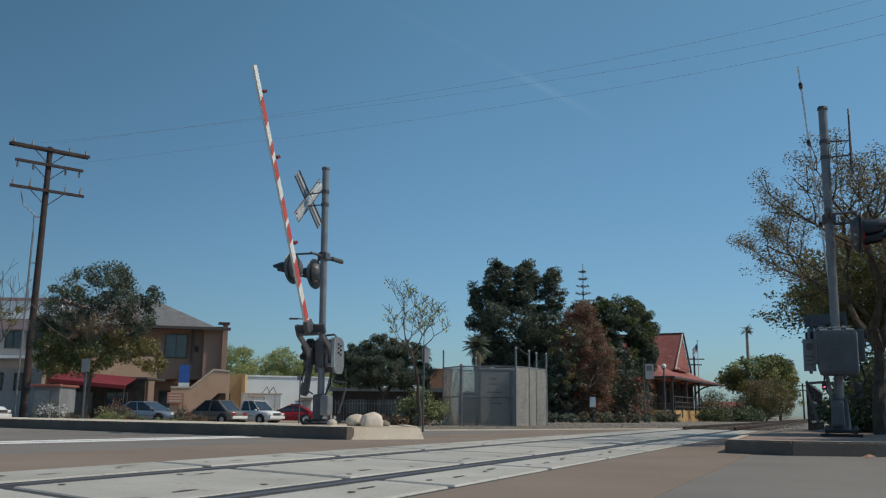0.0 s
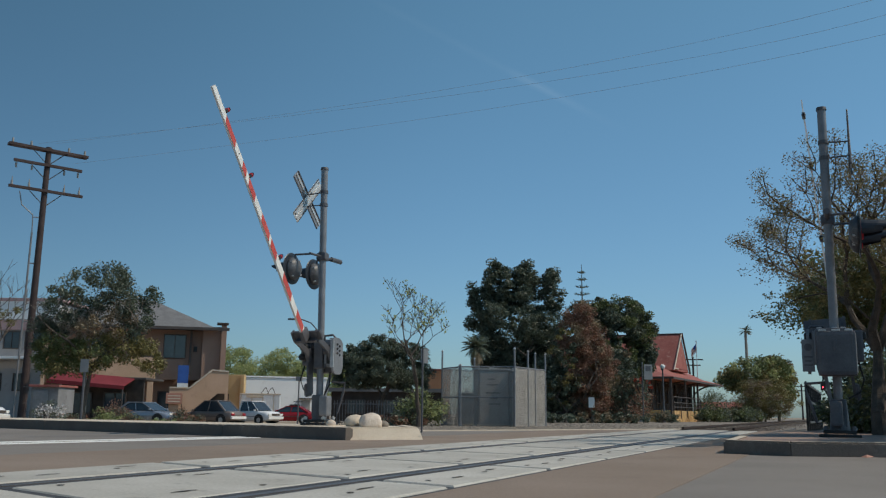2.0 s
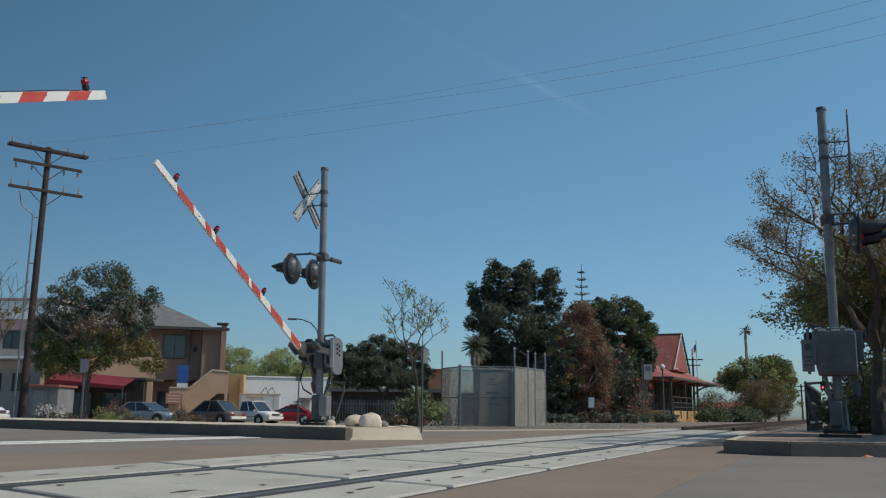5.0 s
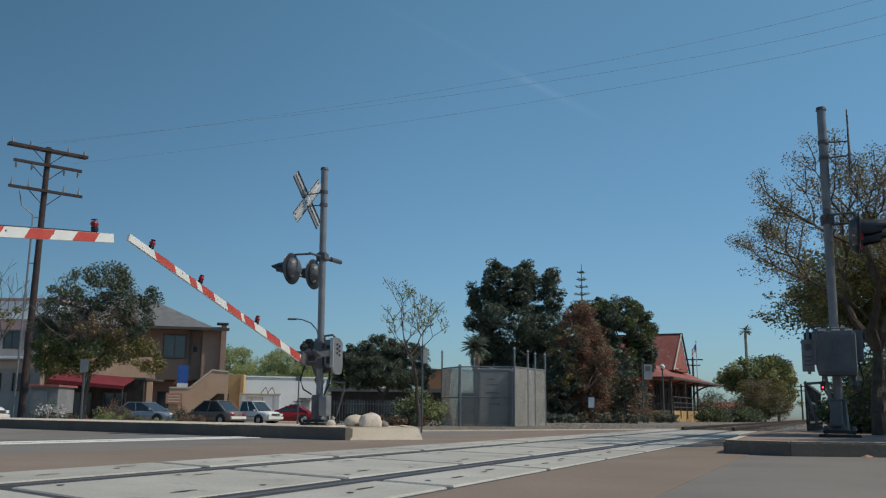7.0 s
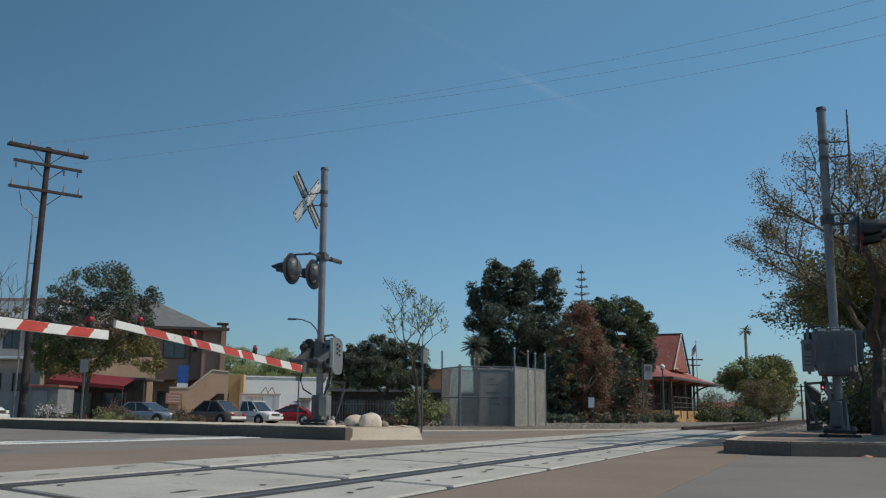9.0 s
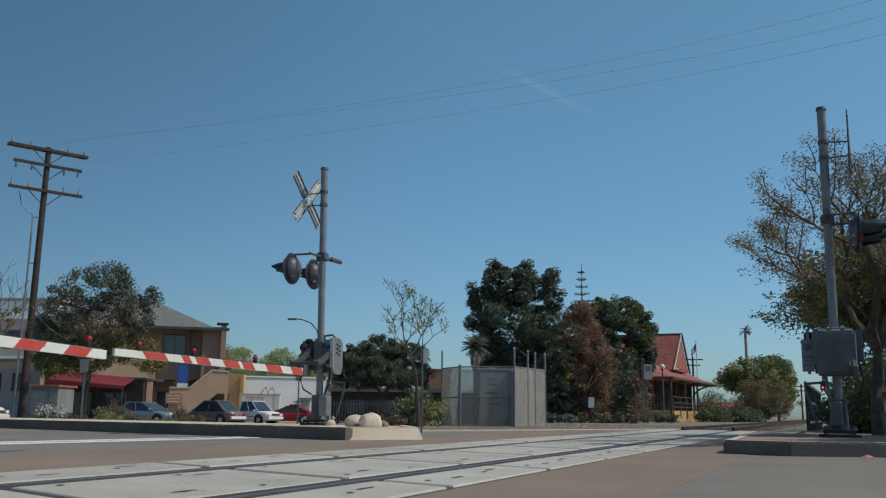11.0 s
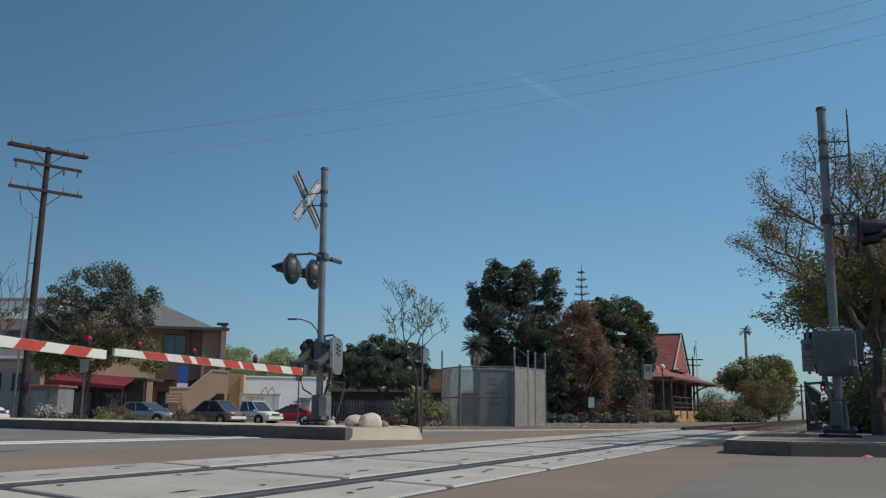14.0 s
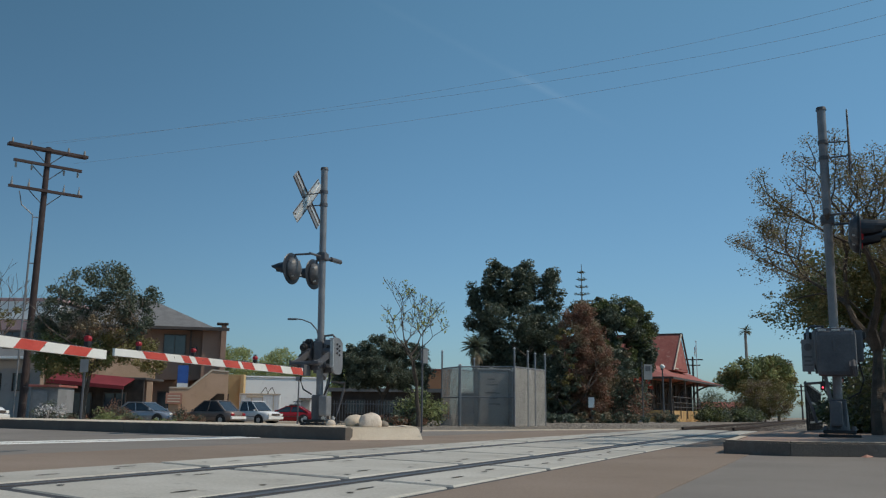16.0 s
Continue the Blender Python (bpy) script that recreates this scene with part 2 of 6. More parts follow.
def box(bm, c, s, m=None, bevel=0.0, mi=0):
    mm = Matrix.Translation(c) @ Matrix.Diagonal((*s, 1))
    if m is not None:
        mm = m @ mm
    v = bmesh.ops.create_cube(bm, size=1, matrix=mm)["verts"]
    fs = {f_ for w in v for f_ in w.link_faces}
    for f_ in fs:
        f_.material_index = mi
    if bevel:
        es = {e for w in v for e in w.link_edges}
        bmesh.ops.bevel(bm, geom=list(es), offset=bevel, segments=2, affect="EDGES", profile=0.6)
    return bm

def rod(bm, a, b, r0, r1=None, seg=12, mi=0, caps=True):
    a, b = Vector(a), Vector(b)
    d = b - a
    m = Matrix.Translation((a + b) / 2) @ d.to_track_quat("Z", "Y").to_matrix().to_4x4()
    v = bmesh.ops.create_cone(bm, cap_ends=caps, segments=seg, radius1=r0, radius2=r0 if r1 is None else r1, depth=d.length, matrix=m)["verts"]
    for f_ in {f_ for w in v for f_ in w.link_faces}:
        f_.material_index = mi
    return bm

def ball(bm, c, r, sc=(1, 1, 1), sub=2, m=None):
    mm = Matrix.Translation(c) @ Matrix.Diagonal((sc[0] * r, sc[1] * r, sc[2] * r, 1))
    return bmesh.ops.create_icosphere(bm, subdivisions=sub, radius=1, matrix=mm if m is None else m @ mm)["verts"]

def slab(bm, pts, z0, z1, mi=0):
    """A prism over a polygon in plan."""
    lo = [bm.verts.new((x, y, z0)) for x, y in pts]
    hi = [bm.verts.new((x, y, z1)) for x, y in pts]
    n = len(pts)
    fs = [bm.faces.new(hi), bm.faces.new(lo[::-1])]
    for i in range(n):
        fs.append(bm.faces.new((lo[i], lo[(i + 1) % n], hi[(i + 1) % n], hi[i])))
    for f_ in fs:
        f_.material_index = mi
    bmesh.ops.recalc_face_normals(bm, faces=fs)
    return bm

def B():
    return bmesh.new()

def tube(bm, pts, r, seg=6):
    """One bent tube through the points."""
    pts = [Vector(p) for p in pts]
    rings = []
    for i, p in enumerate(pts):
        d = (pts[min(i + 1, len(pts) - 1)] - pts[max(i - 1, 0)]).normalized()
        m = d.to_track_quat("Z", "Y").to_matrix()
        rings.append([bm.verts.new(p + m @ Vector((r * math.cos(6.2832 * k / seg), r * math.sin(6.2832 * k / seg), 0))) for k in range(seg)])
    for a, b_ in zip(rings, rings[1:]):
        for k in range(seg):
            bm.faces.new((a[k], a[(k + 1) % seg], b_[(k + 1) % seg], b_[k]))
    bm.faces.new(rings[0][::-1]); bm.faces.new(rings[-1])
    return bm

def raw(name, verts, faces, mat, parent=None, label="", kind=""):
    me = bpy.data.meshes.new(name)
    me.from_pydata(verts, [], faces)
    me.materials.append(M[mat])
    ob = new(name, me)
    if parent:
        ob.parent = parent
    return tagged(ob, label, kind=kind)

# ---- the crossing: track axis, its left normal ----
U2, N2 = Vector((0.39, 0.921)), Vector((-0.921, 0.39))
C0 = Vector((-1.70, 4.905))
SKEW = 0.356
def tr(s, n, skew=True):
    p = C0 + U2 * (s + (SKEW * n if skew else 0)) + N2 * n
    return p.x, p.y

def land(x, y):
    """Height of the open ground: level at the crossing, a shallow fall to the lots behind the road."""
    a = min(1, max(0, (y - 26) / 30)); a = a * a * (3 - 2 * a)
    b = min(1, max(0, (2 - x) / 14)); b = b * b * (3 - 2 * b)
    return -0.06 - 0.42 * a * b

def ground():
    xs = [-900, -400, -200, -120] + [-80 + 4 * i for i in range(41)] + [120, 200, 400, 900]
    ys = [-300, -80] + [-20 + 4 * i for i in range(36)] + [160, 220, 400, 900, 2500]
    vs = [(x, y, land(x, y)) for y in ys for x in xs]
    w = len(xs)
    fs = [(j * w + i, j * w + i + 1, (j + 1) * w + i + 1, (j + 1) * w + i) for j in range(len(ys) - 1) for i in range(w - 1)]
    tagged(raw("ground", vs, fs, "dirt"), "bare brown dirt and dry ground beside the road", "ground", kind="structure")
    road = part("road", slab(B(), [(-45, -12), (30, -12), (30, 19), (9.3, 23.2), (8.0, 30.5), (-0.6, 22.6), (-45, 57)], -0.3, 0.0), "asphalt", kind="structure")
    tagged(road, "grey worn asphalt road crossing the railway", "road")
    for a, b_, lab in ((1.5, 3.6, "far"), (-2.6, -1.5, "near")):
        p = part("asphalt_patch", slab(B(), [tr(-9, a, False), tr(26, a, False), tr(26, b_, False), tr(-9, b_, False)], -0.02, 0.005), "asphalt_brown", kind="structure")
        tagged(p, "brownish asphalt strip along the crossing panels", "road")
    for off in (0.0, 0.5):
        a, b_ = Vector((-6.6 + off, 10.6 - off * 0.5)), Vector((-3.42 + off * 0.5, 15.9 - off * 0.9))
        d = (b_ - a).normalized(); q = Vector((d.y, -d.x)) * 0.2
        p = part("stop_line", slab(B(), [tuple(a), tuple(b_), tuple(b_ + q), tuple(a + q)], -0.01, 0.007), "road_paint", kind="structure")
        tagged(p, "worn white stop line painted on the road", "road marking")
    gut = part("gutter", slab(B(), [(-0.75, 22.75), (-0.45, 22.45), (8.1, 30.4), (7.9, 30.8)], -0.1, 0.02), "kerb_light", kind="structure")
    tagged(gut, "pale concrete gutter edge along the road", "kerb")
    # brown ballast darkened to carry the shadow lying between the rails
    bed = part("ballast_bed", slab(B(), [tr(25.45, -1.7, False), tr(260, -1.7, False), tr(260, 1.7, False), tr(25.45, 1.7, False)], -0.2, -0.004), "ballast_dark", kind="structure")
    tagged(bed, "dark brown ballast under the railway sleepers, shadow in its colour", "gravel")
    # gravel beside the track and its stones
    g = part("gravel_bed", slab(B(), [(-1.0, 23.0), (8.2, 31.0), (9.5, 24.0), (95, 225), (60, 240), (0, 60), (-3, 34)], -0.2, -0.012), "gravel", kind="structure")
    tagged(g, "grey gravel bed beside the railway track", "gravel")
    rnd = random.Random(4)
    vs, fs = [], []
    tet = [(-1, -1, -.6), (1, -.8, -.6), (.1, 1.1, -.6), (-.2, .1, .9), (.8, .6, .3), (-.9, .6, .2)]
    tf = [(0, 1, 3), (1, 4, 3), (4, 2, 3), (2, 5, 3), (5, 0, 3), (1, 2, 4), (0, 5, 2), (0, 2, 1)]
    def stones(count, place, r):
        for _ in range(count):
            x, y = place()
            z = -0.01
            k, an = r * rnd.uniform(0.5, 1.3), rnd.uniform(0, 6.3)
            ca, sa, q = math.cos(an), math.sin(an), len(vs)
            for (a, b_, c) in tet:
                a *= rnd.uniform(.7, 1.2); b_ *= rnd.uniform(.7, 1.2)
                vs.append((x + k * (a * ca - b_ * sa), y + k * (a * sa + b_ * ca), z + k * c * 0.8))
            fs.extend(tuple(i + q for i in t) for t in tf)
    def open_gravel():
        y = 23.5 + 22 * rnd.random() ** 1.5
        lo, hi = (y - 23.3) * -0.2 - 0.6, (y - 23.0) * 1.05 - 0.6
        return rnd.uniform(lo, max(lo + .2, min(hi, 22))), y
    stones(6500, open_gravel, 0.045)
    tagged(raw("ballast_stones", vs, fs, "stone", kind="stuff"), "loose grey ballast stones beside the track", "gravel")
    vs, fs = [], []
    # stones share that shadow-darkened brown
    stones(6000, lambda: tr(rnd.uniform(25.5, 110), rnd.gauss(0, 0.8), False), 0.04)
    tagged(raw("track_ballast", vs, fs, "ballast_dark", kind="stuff"), "dark brown ballast stones between the rails, shadow in their colour", "gravel")
ground()

def track():
    """Rails across the crossing and on, sleepers beyond it."""
    for side, n in (("far", 0.75), ("near", -0.75)):
        th = tagged(new("rail"), "worn steel railway rail set in the crossing", "rail", "track rails", "structure")
        th.matrix_basis = pose(0, 0, 0)
        def bar(n0, n1, z0, z1, s0, s1, mat, nm, bev=0.006):
            bm = slab(B(), [tr(s0, n0, False), tr(s1, n0, False), tr(s1, n1, False), tr(s0, n1, False)], z0, z1)
            return part(nm, bm, mat, th)
        bar(n - 0.036, n + 0.036, -0.02, 0.008, -9, 25.3, "rail", "rail_head")
        bar(n - 0.036, n + 0.036, 0.03, 0.10, 25.3, 330, "rail_rust", "rail_head")
        bar(n - 0.012, n + 0.012, -0.05, 0.03, 25.3, 330, "rail_rust", "rail_web")
        bar(n - 0.07, n + 0.07, -0.06, -0.035, 25.3, 330, "rail_rust", "rail_foot")
        bar(n - 0.15, n + 0.15, -0.05, 0.003, -9, 25.2, "rubber", "flange_filler")
    bm = B()
    box(bm, (0, 0, 0), (2.5, 0.22, 0.16), bevel=0.01)
    first = part("sleeper", bm, "tie", kind="structure")
    tagged(first, "dark weathered wooden railway sleeper in ballast", "sleeper", "railway sleepers")
    an = math.degrees(math.atan2(N2.y, N2.x))
    for i in range(120):
        x, y = tr(25.7 + i * 0.6, 0, False)
        m = pose(x, y, -0.075 + 0.0, 0, 0, an)
        if i == 0:
            first.matrix_basis = m
        else:
            ob = copy_thing(first, m)
    # crossing panels
    rnd = random.Random(2)
    deck = tagged(new("crossing_deck"), "pale grey precast concrete crossing panels between rails", "crossing deck", kind="structure")
    Lp = 2.0
    part("deck_bed", slab(B(), [tr(-9, -1.47, False), tr(25.4, -1.47, False), tr(25.4, 1.58, False), tr(-9, 1.58, False)], -0.05, 0.0015), "rubber", deck)
    for a, b_ in ((-1.45, -0.89), (-0.60, 0.60), (0.89, 1.56)):
        def loc(s, n):
            return (U2.x * (s + SKEW * n) + N2.x * n, U2.y * (s + SKEW * n) + N2.y * n)
        bm = B()
        g = 0.05
        slab(bm, [loc(g, a), loc(Lp - g, a), loc(Lp - g, b_), loc(g, b_)], -0.12, 0.0)
        es = [e for e in bm.edges if all(v.co.z > -0.01 for v in e.verts)]
        bmesh.ops.bevel(bm, geom=es, offset=0.01, segments=1, affect="EDGES")
        for k in (0, 2):
            for n in ((a + 0.13, b_ - 0.13) if b_ - a > 1 else ((a + b_) / 2,)):
                s = 0.25 + k * 0.5
                c = loc(s + (0.06 if n > 0 else -.03), n)
                vv = [bm.verts.new((c[0] + 0.024 * math.cos(q), c[1] + 0.03 * math.sin(q), 0.004)) for q in [i * math.pi / 4 for i in range(8)]]
                f_ = bm.faces.new(vv); f_.material_index = 1
        # lifting slots
        for s, n in ((0.62, a + 0.24), (1.48, b_ - 0.22)):
            vv = [bm.verts.new((*loc(s + ds, n + dn), 0.004)) for ds, dn in ((-.11, -.006), (0, -.016), (.11, -.008), (.10, .008), (-.02, .017), (-.10, .007))]
            f_ = bm.faces.new(vv); f_.material_index = 1
        me = bpy.data.meshes.new("deck_panel")
        bm.to_mesh(me); bm.free()
        me.materials.append(M["panel"]); me.materials.append(M["slot"])
        s = 1.6 - 5 * Lp
        while s < 24:
            ob = new("deck_panel", me)
            ob.parent = deck
            x, y = C0 + U2 * s
            ob.matrix_basis = pose(x, y, 0.012 + rnd.uniform(-0.003, 0.003), 0, 0, 0)
            s += Lp
track()

# ---- kerbs and islands ----
RD = Vector((-0.785, 0.62))
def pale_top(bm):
    """Upper faces get the pale tone of lit concrete, side faces keep the dark tone that holds their shade."""
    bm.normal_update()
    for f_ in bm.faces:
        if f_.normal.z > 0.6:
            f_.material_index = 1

def kerbs():
    a, nose = Vector((-1.47, 14.25)), Vector((-0.33, 15.0))
    back = Vector((-0.75, 17.4))
    far = 48
    # top surface of the island
    pts = [tuple(a + RD * 0.1 + Vector((.1, .13))), tuple(nose + Vector((-.16, .05))), tuple(back + Vector((-.1, -.1))), tuple(back + RD * far), tuple(a + RD * far)]
    tagged(part("traffic_island", slab(B(), pts, -0.2, 0.19), "kerb_light", kind="structure"), "dusty concrete top of a raised traffic island", "traffic island")
    # kerb stones along the road
    th = tagged(new("kerb"), "weathered concrete kerb with shade-dark sides along the island", "kerb", kind="structure")
    q = Vector((RD.y, -RD.x)) * -0.16
    s, i = 0.0, 0
    while s < 42:
        p0, p1 = a + RD * (s + 0.006), a + RD * (s + 2.994)
        bm = slab(B(), [tuple(p0), tuple(p1), tuple(p1 - q), tuple(p0 - q)], -0.1, 0.2)
        es = [e for e in bm.edges if all(v.co.z > 0.19 for v in e.verts)]
        bmesh.ops.bevel(bm, geom=es, offset=0.02, segments=2, affect="EDGES")
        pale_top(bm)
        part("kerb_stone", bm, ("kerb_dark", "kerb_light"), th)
        s += 3.0
    bm = B()
    lo = [tuple(a), tuple(nose + Vector((0.08, -0.02))), tuple(back + Vector((.1, 0))), tuple(back + Vector((-.1, -.05))), tuple(nose + Vector((-.2, .08))), tuple(a + Vector((0.02, .25)))]
    slab(bm, lo, -0.1, 0.205)
    for v in bm.verts:
        if v.co.z > 0.2 and (v.co.xy - (nose + Vector((0.08, -0.02)))).length < 0.02:
            v.co.x -= 0.12; v.co.y += 0.08
        if v.co.z > 0.2 and (v.co.xy - a).length < 0.02:
            v.co.x -= 0.05; v.co.y += 0.09
    es = [e for e in bm.edges if all(v.co.z > 0.2 for v in e.verts)]
    bmesh.ops.bevel(bm, geom=es, offset=0.025, segments=2, affect="EDGES")
    # nose catches the sun: it gets the lit tone, the kerb sides the shaded one
    tagged(part("kerb_nose", bm, "kerb_light", kind="structure"), "pale concrete nose of the island kerb, in its sunlit tone", "kerb")
    # island under the near signal
    pts = [(3.30, 10.72), (3.9, 10.32), (16, 9.8), (16, 21), (9, 21.5), (4.9, 14.6), (4.3, 13.3)]
    tagged(part("pavement", slab(B(), pts, -0.2, 0.15), "pave", kind="structure"), "reddish paved corner pavement beside the track", "pavement")
    th = tagged(new("kerb"), "shaded grey concrete kerb of the corner pavement", "kerb", kind="structure")
    path = [(4.3, 13.3), (3.26, 10.66), (3.86, 10.2), (6.9, 10.05), (9.9, 9.9), (12.9, 9.75), (16, 9.6)]
    for p0, p1 in zip(path, path[1:]):
        p0, p1 = Vector(p0), Vector(p1)
        d = (p1 - p0).normalized(); qq = Vector((-d.y, d.x)) * 0.15
        bm = slab(B(), [tuple(p0 + d * .004), tuple(p1 - d * .004), tuple(p1 + qq), tuple(p0 + qq)], -0.1, 0.16)
        es = [e for e in bm.edges if all(v.co.z > 0.15 for v in e.verts)]
        bmesh.ops.bevel(bm, geom=es, offset=0.02, segments=2, affect="EDGES")
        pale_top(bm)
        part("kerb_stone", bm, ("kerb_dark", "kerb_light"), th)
kerbs()

# ---- crossing signals ----
FACE = 156.0                        # degrees, the way the first signal's lamps face
def crossing_signal(loc, face, arm_az, lat, arm_len, lamps_r, height, label, camera_box=False):
    """Mast with crossbuck, flashing lamps, gate mechanism and a keyed gate arm. face: heading of the lamps; arm_az: heading of the lowered arm."""
    th = thing("crossing_signal", loc, label, "crossing signal", "railway crossing signals")
    F = Vector((math.cos(radians(face)), math.sin(radians(face)), 0))
    S = Vector((-F.y, F.x, 0))
    Z = Vector((0, 0, 1))
    bm = B(); rod(bm, (0, 0, 0.45), (0, 0, height - 0.04), 0.064, seg=24)
    part("mast", bm, "galv", th, smooth=False)
    bm = B(); rod(bm, (0, 0, height - 0.045), (0, 0, height), 0.078, 0.07, seg=24)
    part("mast_cap", bm, "galv_dark", th)
    rot = Matrix.Rotation(radians(face), 4, "Z")
    bm = B(); box(bm, (0, 0, 0.02), (0.56, 0.5, 0.04) if camera_box else (0.52, 0.46, 0.04), rot, 0.01); box(bm, (0, 0, 0.075), (0.44, 0.40, 0.05), rot, 0.01)
    part("base_plate", bm, "black", th)
    for sx in (-1, 1):
        for sy in (-1, 1):
            bm = B(); p = rot @ Vector((0.19 * sx, 0.17 * sy, 0.04)); rod(bm, p, p + Z * 0.12, 0.022, seg=6); rod(bm, p + Z * .06, p + Z * .1, 0.04, seg=6)
            part("bolt", bm, "galv_dark" if camera_box else "alu", th)
    bm = B(); rod(bm, (0, 0, 0.1), (0, 0, 0.5), 0.14, 0.11, seg=20); box(bm, (0, 0, 0.34), (0.22, 0.22, 0.4), rot, 0.03)
    part("mast_base", bm, "galv_dark", th)
    bm = B(); box(bm, tuple(rot.inverted() @ (Vector((-0.1, -0.14, 0.33) if camera_box else (0.13, -0.2, 0.34)))), (0.17, 0.19, 0.36), rot, 0.035)
    part("junction_box", bm, "galv_dark" if camera_box else "galv", th, "grey cast junction box")
    # crossbuck: two blades, clamp rods
    cz = height - (0.68 if camera_box else 0.60)
    for k, tilt in enumerate((-45, 45)):
        bm = B()
        m = rot @ pose(0.36 + 0.012 * k, 0, cz) @ pose(0, 0, 0, tilt, 0, 0)
        box(bm, (0, 0, 0), (0.008, 1.21, 0.225), m, 0.003)
        # second blade takes a darker metal in place of the shade on its face
        blade = part("crossbuck_blade", bm, "alu" if k == 0 else "galv", th, "weathered metal back of a crossbuck blade, second one shade-toned")
        for e_ in (-1, 1):
            part("blade_edge", box(B(), (-0.010, 0, e_ * 0.102), (0.018, 1.2, 0.016), m, 0.003), "galv_dark", blade)
        part("blade_rib", box(B(), (-0.010, 0, -0.03 + 0.05 * k), (0.014, 1.18, 0.05), m, 0.004), "alu", blade)
        for e_ in (-0.5, -0.17, 0.17, 0.5):
            part("blade_bolt", rod(B(), m @ Vector((-0.004, e_ * 1.1, 0.05)), m @ Vector((-0.022, e_ * 1.1, 0.05)), 0.014, seg=6), "galv_dark", blade)
    for dz in (-0.13, 0.12):
        bm = B(); rod(bm, Z * (cz + dz), F * 0.35 + Z * (cz + dz * 0.9), 0.012, seg=8); rod(bm, Z * (cz + dz - .03), Z * (cz + dz + .03), 0.076, seg=20)
        part("crossbuck_clamp", bm, "galv_dark", th)
    # crossarm with lamps
    lz = lamps_r
    bm = B(); rod(bm, S * -0.62 + Z * (lz + .12), S * 0.45 + Z * (lz + .12), 0.022, seg=12); rod(bm, Z * (lz + .05), Z * (lz + .2), 0.085, seg=16)
    rod(bm, S * -0.66 + Z * (lz + .12), S * -0.30 + Z * (lz + .12), 0.045, seg=12)
    part("lamp_crossarm", bm, "galv_dark", th)
    bm = B(); box(bm, (0, 0, lz + 0.12), (0.2, 0.16, 0.14), rot, 0.03)
    part("crossarm_clamp", bm, "galv_dark", th, "cast clamp on the mast")
    for k in (-1, 1):
        c = S * (0.38 * k) + F * 0.42 + Z * (lz - 0.13)
        R = Matrix.Translation(c) @ rot @ pose(0, 0, 0, 0, 90, 0)
        # dished background: shallow rim round a flat disc
        bm = B()
        prof = [(0.15, -0.02), (0.25, -0.006), (0.285, 0.0), (0.296, 0.008), (0.292, 0.014), (0.278, 0.01), (0.0, 0.006)]
        rings = [[bm.verts.new(R @ Vector((r_ * math.cos(6.2832 * i / 32), r_ * math.sin(6.2832 * i / 32), q))) for i in range(32)] for r_, q in prof[:-1]]
        for ra, rb in zip(rings, rings[1:]):
            for i in range(32):
                bm.faces.new((ra[i], ra[(i + 1) % 32], rb[(i + 1) % 32], rb[i]))
        bm.faces.new(rings[-1]); bm.faces.new(rings[0][::-1])
        bmesh.ops.recalc_face_normals(bm, faces=bm.faces)
        disc = part("lamp_background", bm, "blue_black", th, "round blue black lamp background")
        # cast housing behind it, domed
        bm = B()
        rings = [[bm.verts.new(R @ Vector((r_ * math.cos(6.2832 * i / 24), r_ * math.sin(6.2832 * i / 24), q))) for i in range(24)] for r_, q in ((0.215, -0.012), (0.205, -0.05), (0.18, -0.09), (0.145, -0.12), (0.09, -0.14), (0.03, -0.148))]
        for ra, rb in zip(rings, rings[1:]):
            for i in range(24):
                bm.faces.new((ra[i], ra[(i + 1) % 24], rb[(i + 1) % 24], rb[i]))
        bm.faces.new(rings[-1]); bm.faces.new(rings[0][::-1])
        bmesh.ops.recalc_face_normals(bm, faces=bm.faces)
        part("lamp_housing", bm, "lamp_back", disc, "chalky grey domed lamp housing", smooth=True)
        for i in range(4):
            a = 0.6 + i * 1.571
            q = R @ Vector((0.18 * math.cos(a), 0.18 * math.sin(a), -0.04))
            part("housing_latch", rod(B(), q, R @ Vector((0.18 * math.cos(a), 0.18 * math.sin(a), -0.10)), 0.018, seg=8), "alu", disc)
        bm = B(); bmesh.ops.create_cone(bm, cap_ends=True, segments=24, radius1=0.15, radius2=0.14, depth=0.03, matrix=R @ pose(0, 0, 0.03))
        part("lens", bm, "lens_red", disc, "dark red lamp lens")
        # hood: open tube cut away below, narrowing to its lip
        n, ve = 16, []
        bm = B()
        for i in range(n + 1):
            a = radians(-35 + 250 * i / n)
            far_ = 0.30 + 0.14 * max(0.0, math.sin(a)) ** 0.5
            row = []
            for q, rr in ((0.02, 0.150), (far_ * 0.6, 0.125), (far_, 0.085), (far_, 0.078), (far_ * 0.6, 0.118), (0.02, 0.143)):
                row.append(bm.verts.new(c + F * q + S * (rr * math.cos(a)) + Z * (rr * math.sin(a) + 0.02 * q)))
            ve.append(row)
        for i in range(n):
            for j in range(6):
                bm.faces.new((ve[i][j], ve[i][(j + 1) % 6], ve[i + 1][(j + 1) % 6], ve[i + 1][j]))
        bmesh.ops.recalc_face_normals(bm, faces=bm.faces)
        part("lamp_hood", bm, "blue_black", disc, "tapered black lamp hood")
        bm = tube(B(), [S * (0.38 * k) + Z * (lz + .12), S * (0.38 * k) + F * 0.16 + Z * (lz + .125), c - F * 0.06 + Z * .26, c - F * 0.05 + Z * .16], 0.02, 8)
        part("lamp_bracket", bm, "galv_dark", disc)
    # gate mechanism housing
    arot = Matrix.Rotation(radians(arm_az), 4, "Z")
    A = arot @ Vector((1, 0, 0)); Q = arot @ Vector((0, 1, 0))
    pz = 1.325
    drop = -0.413
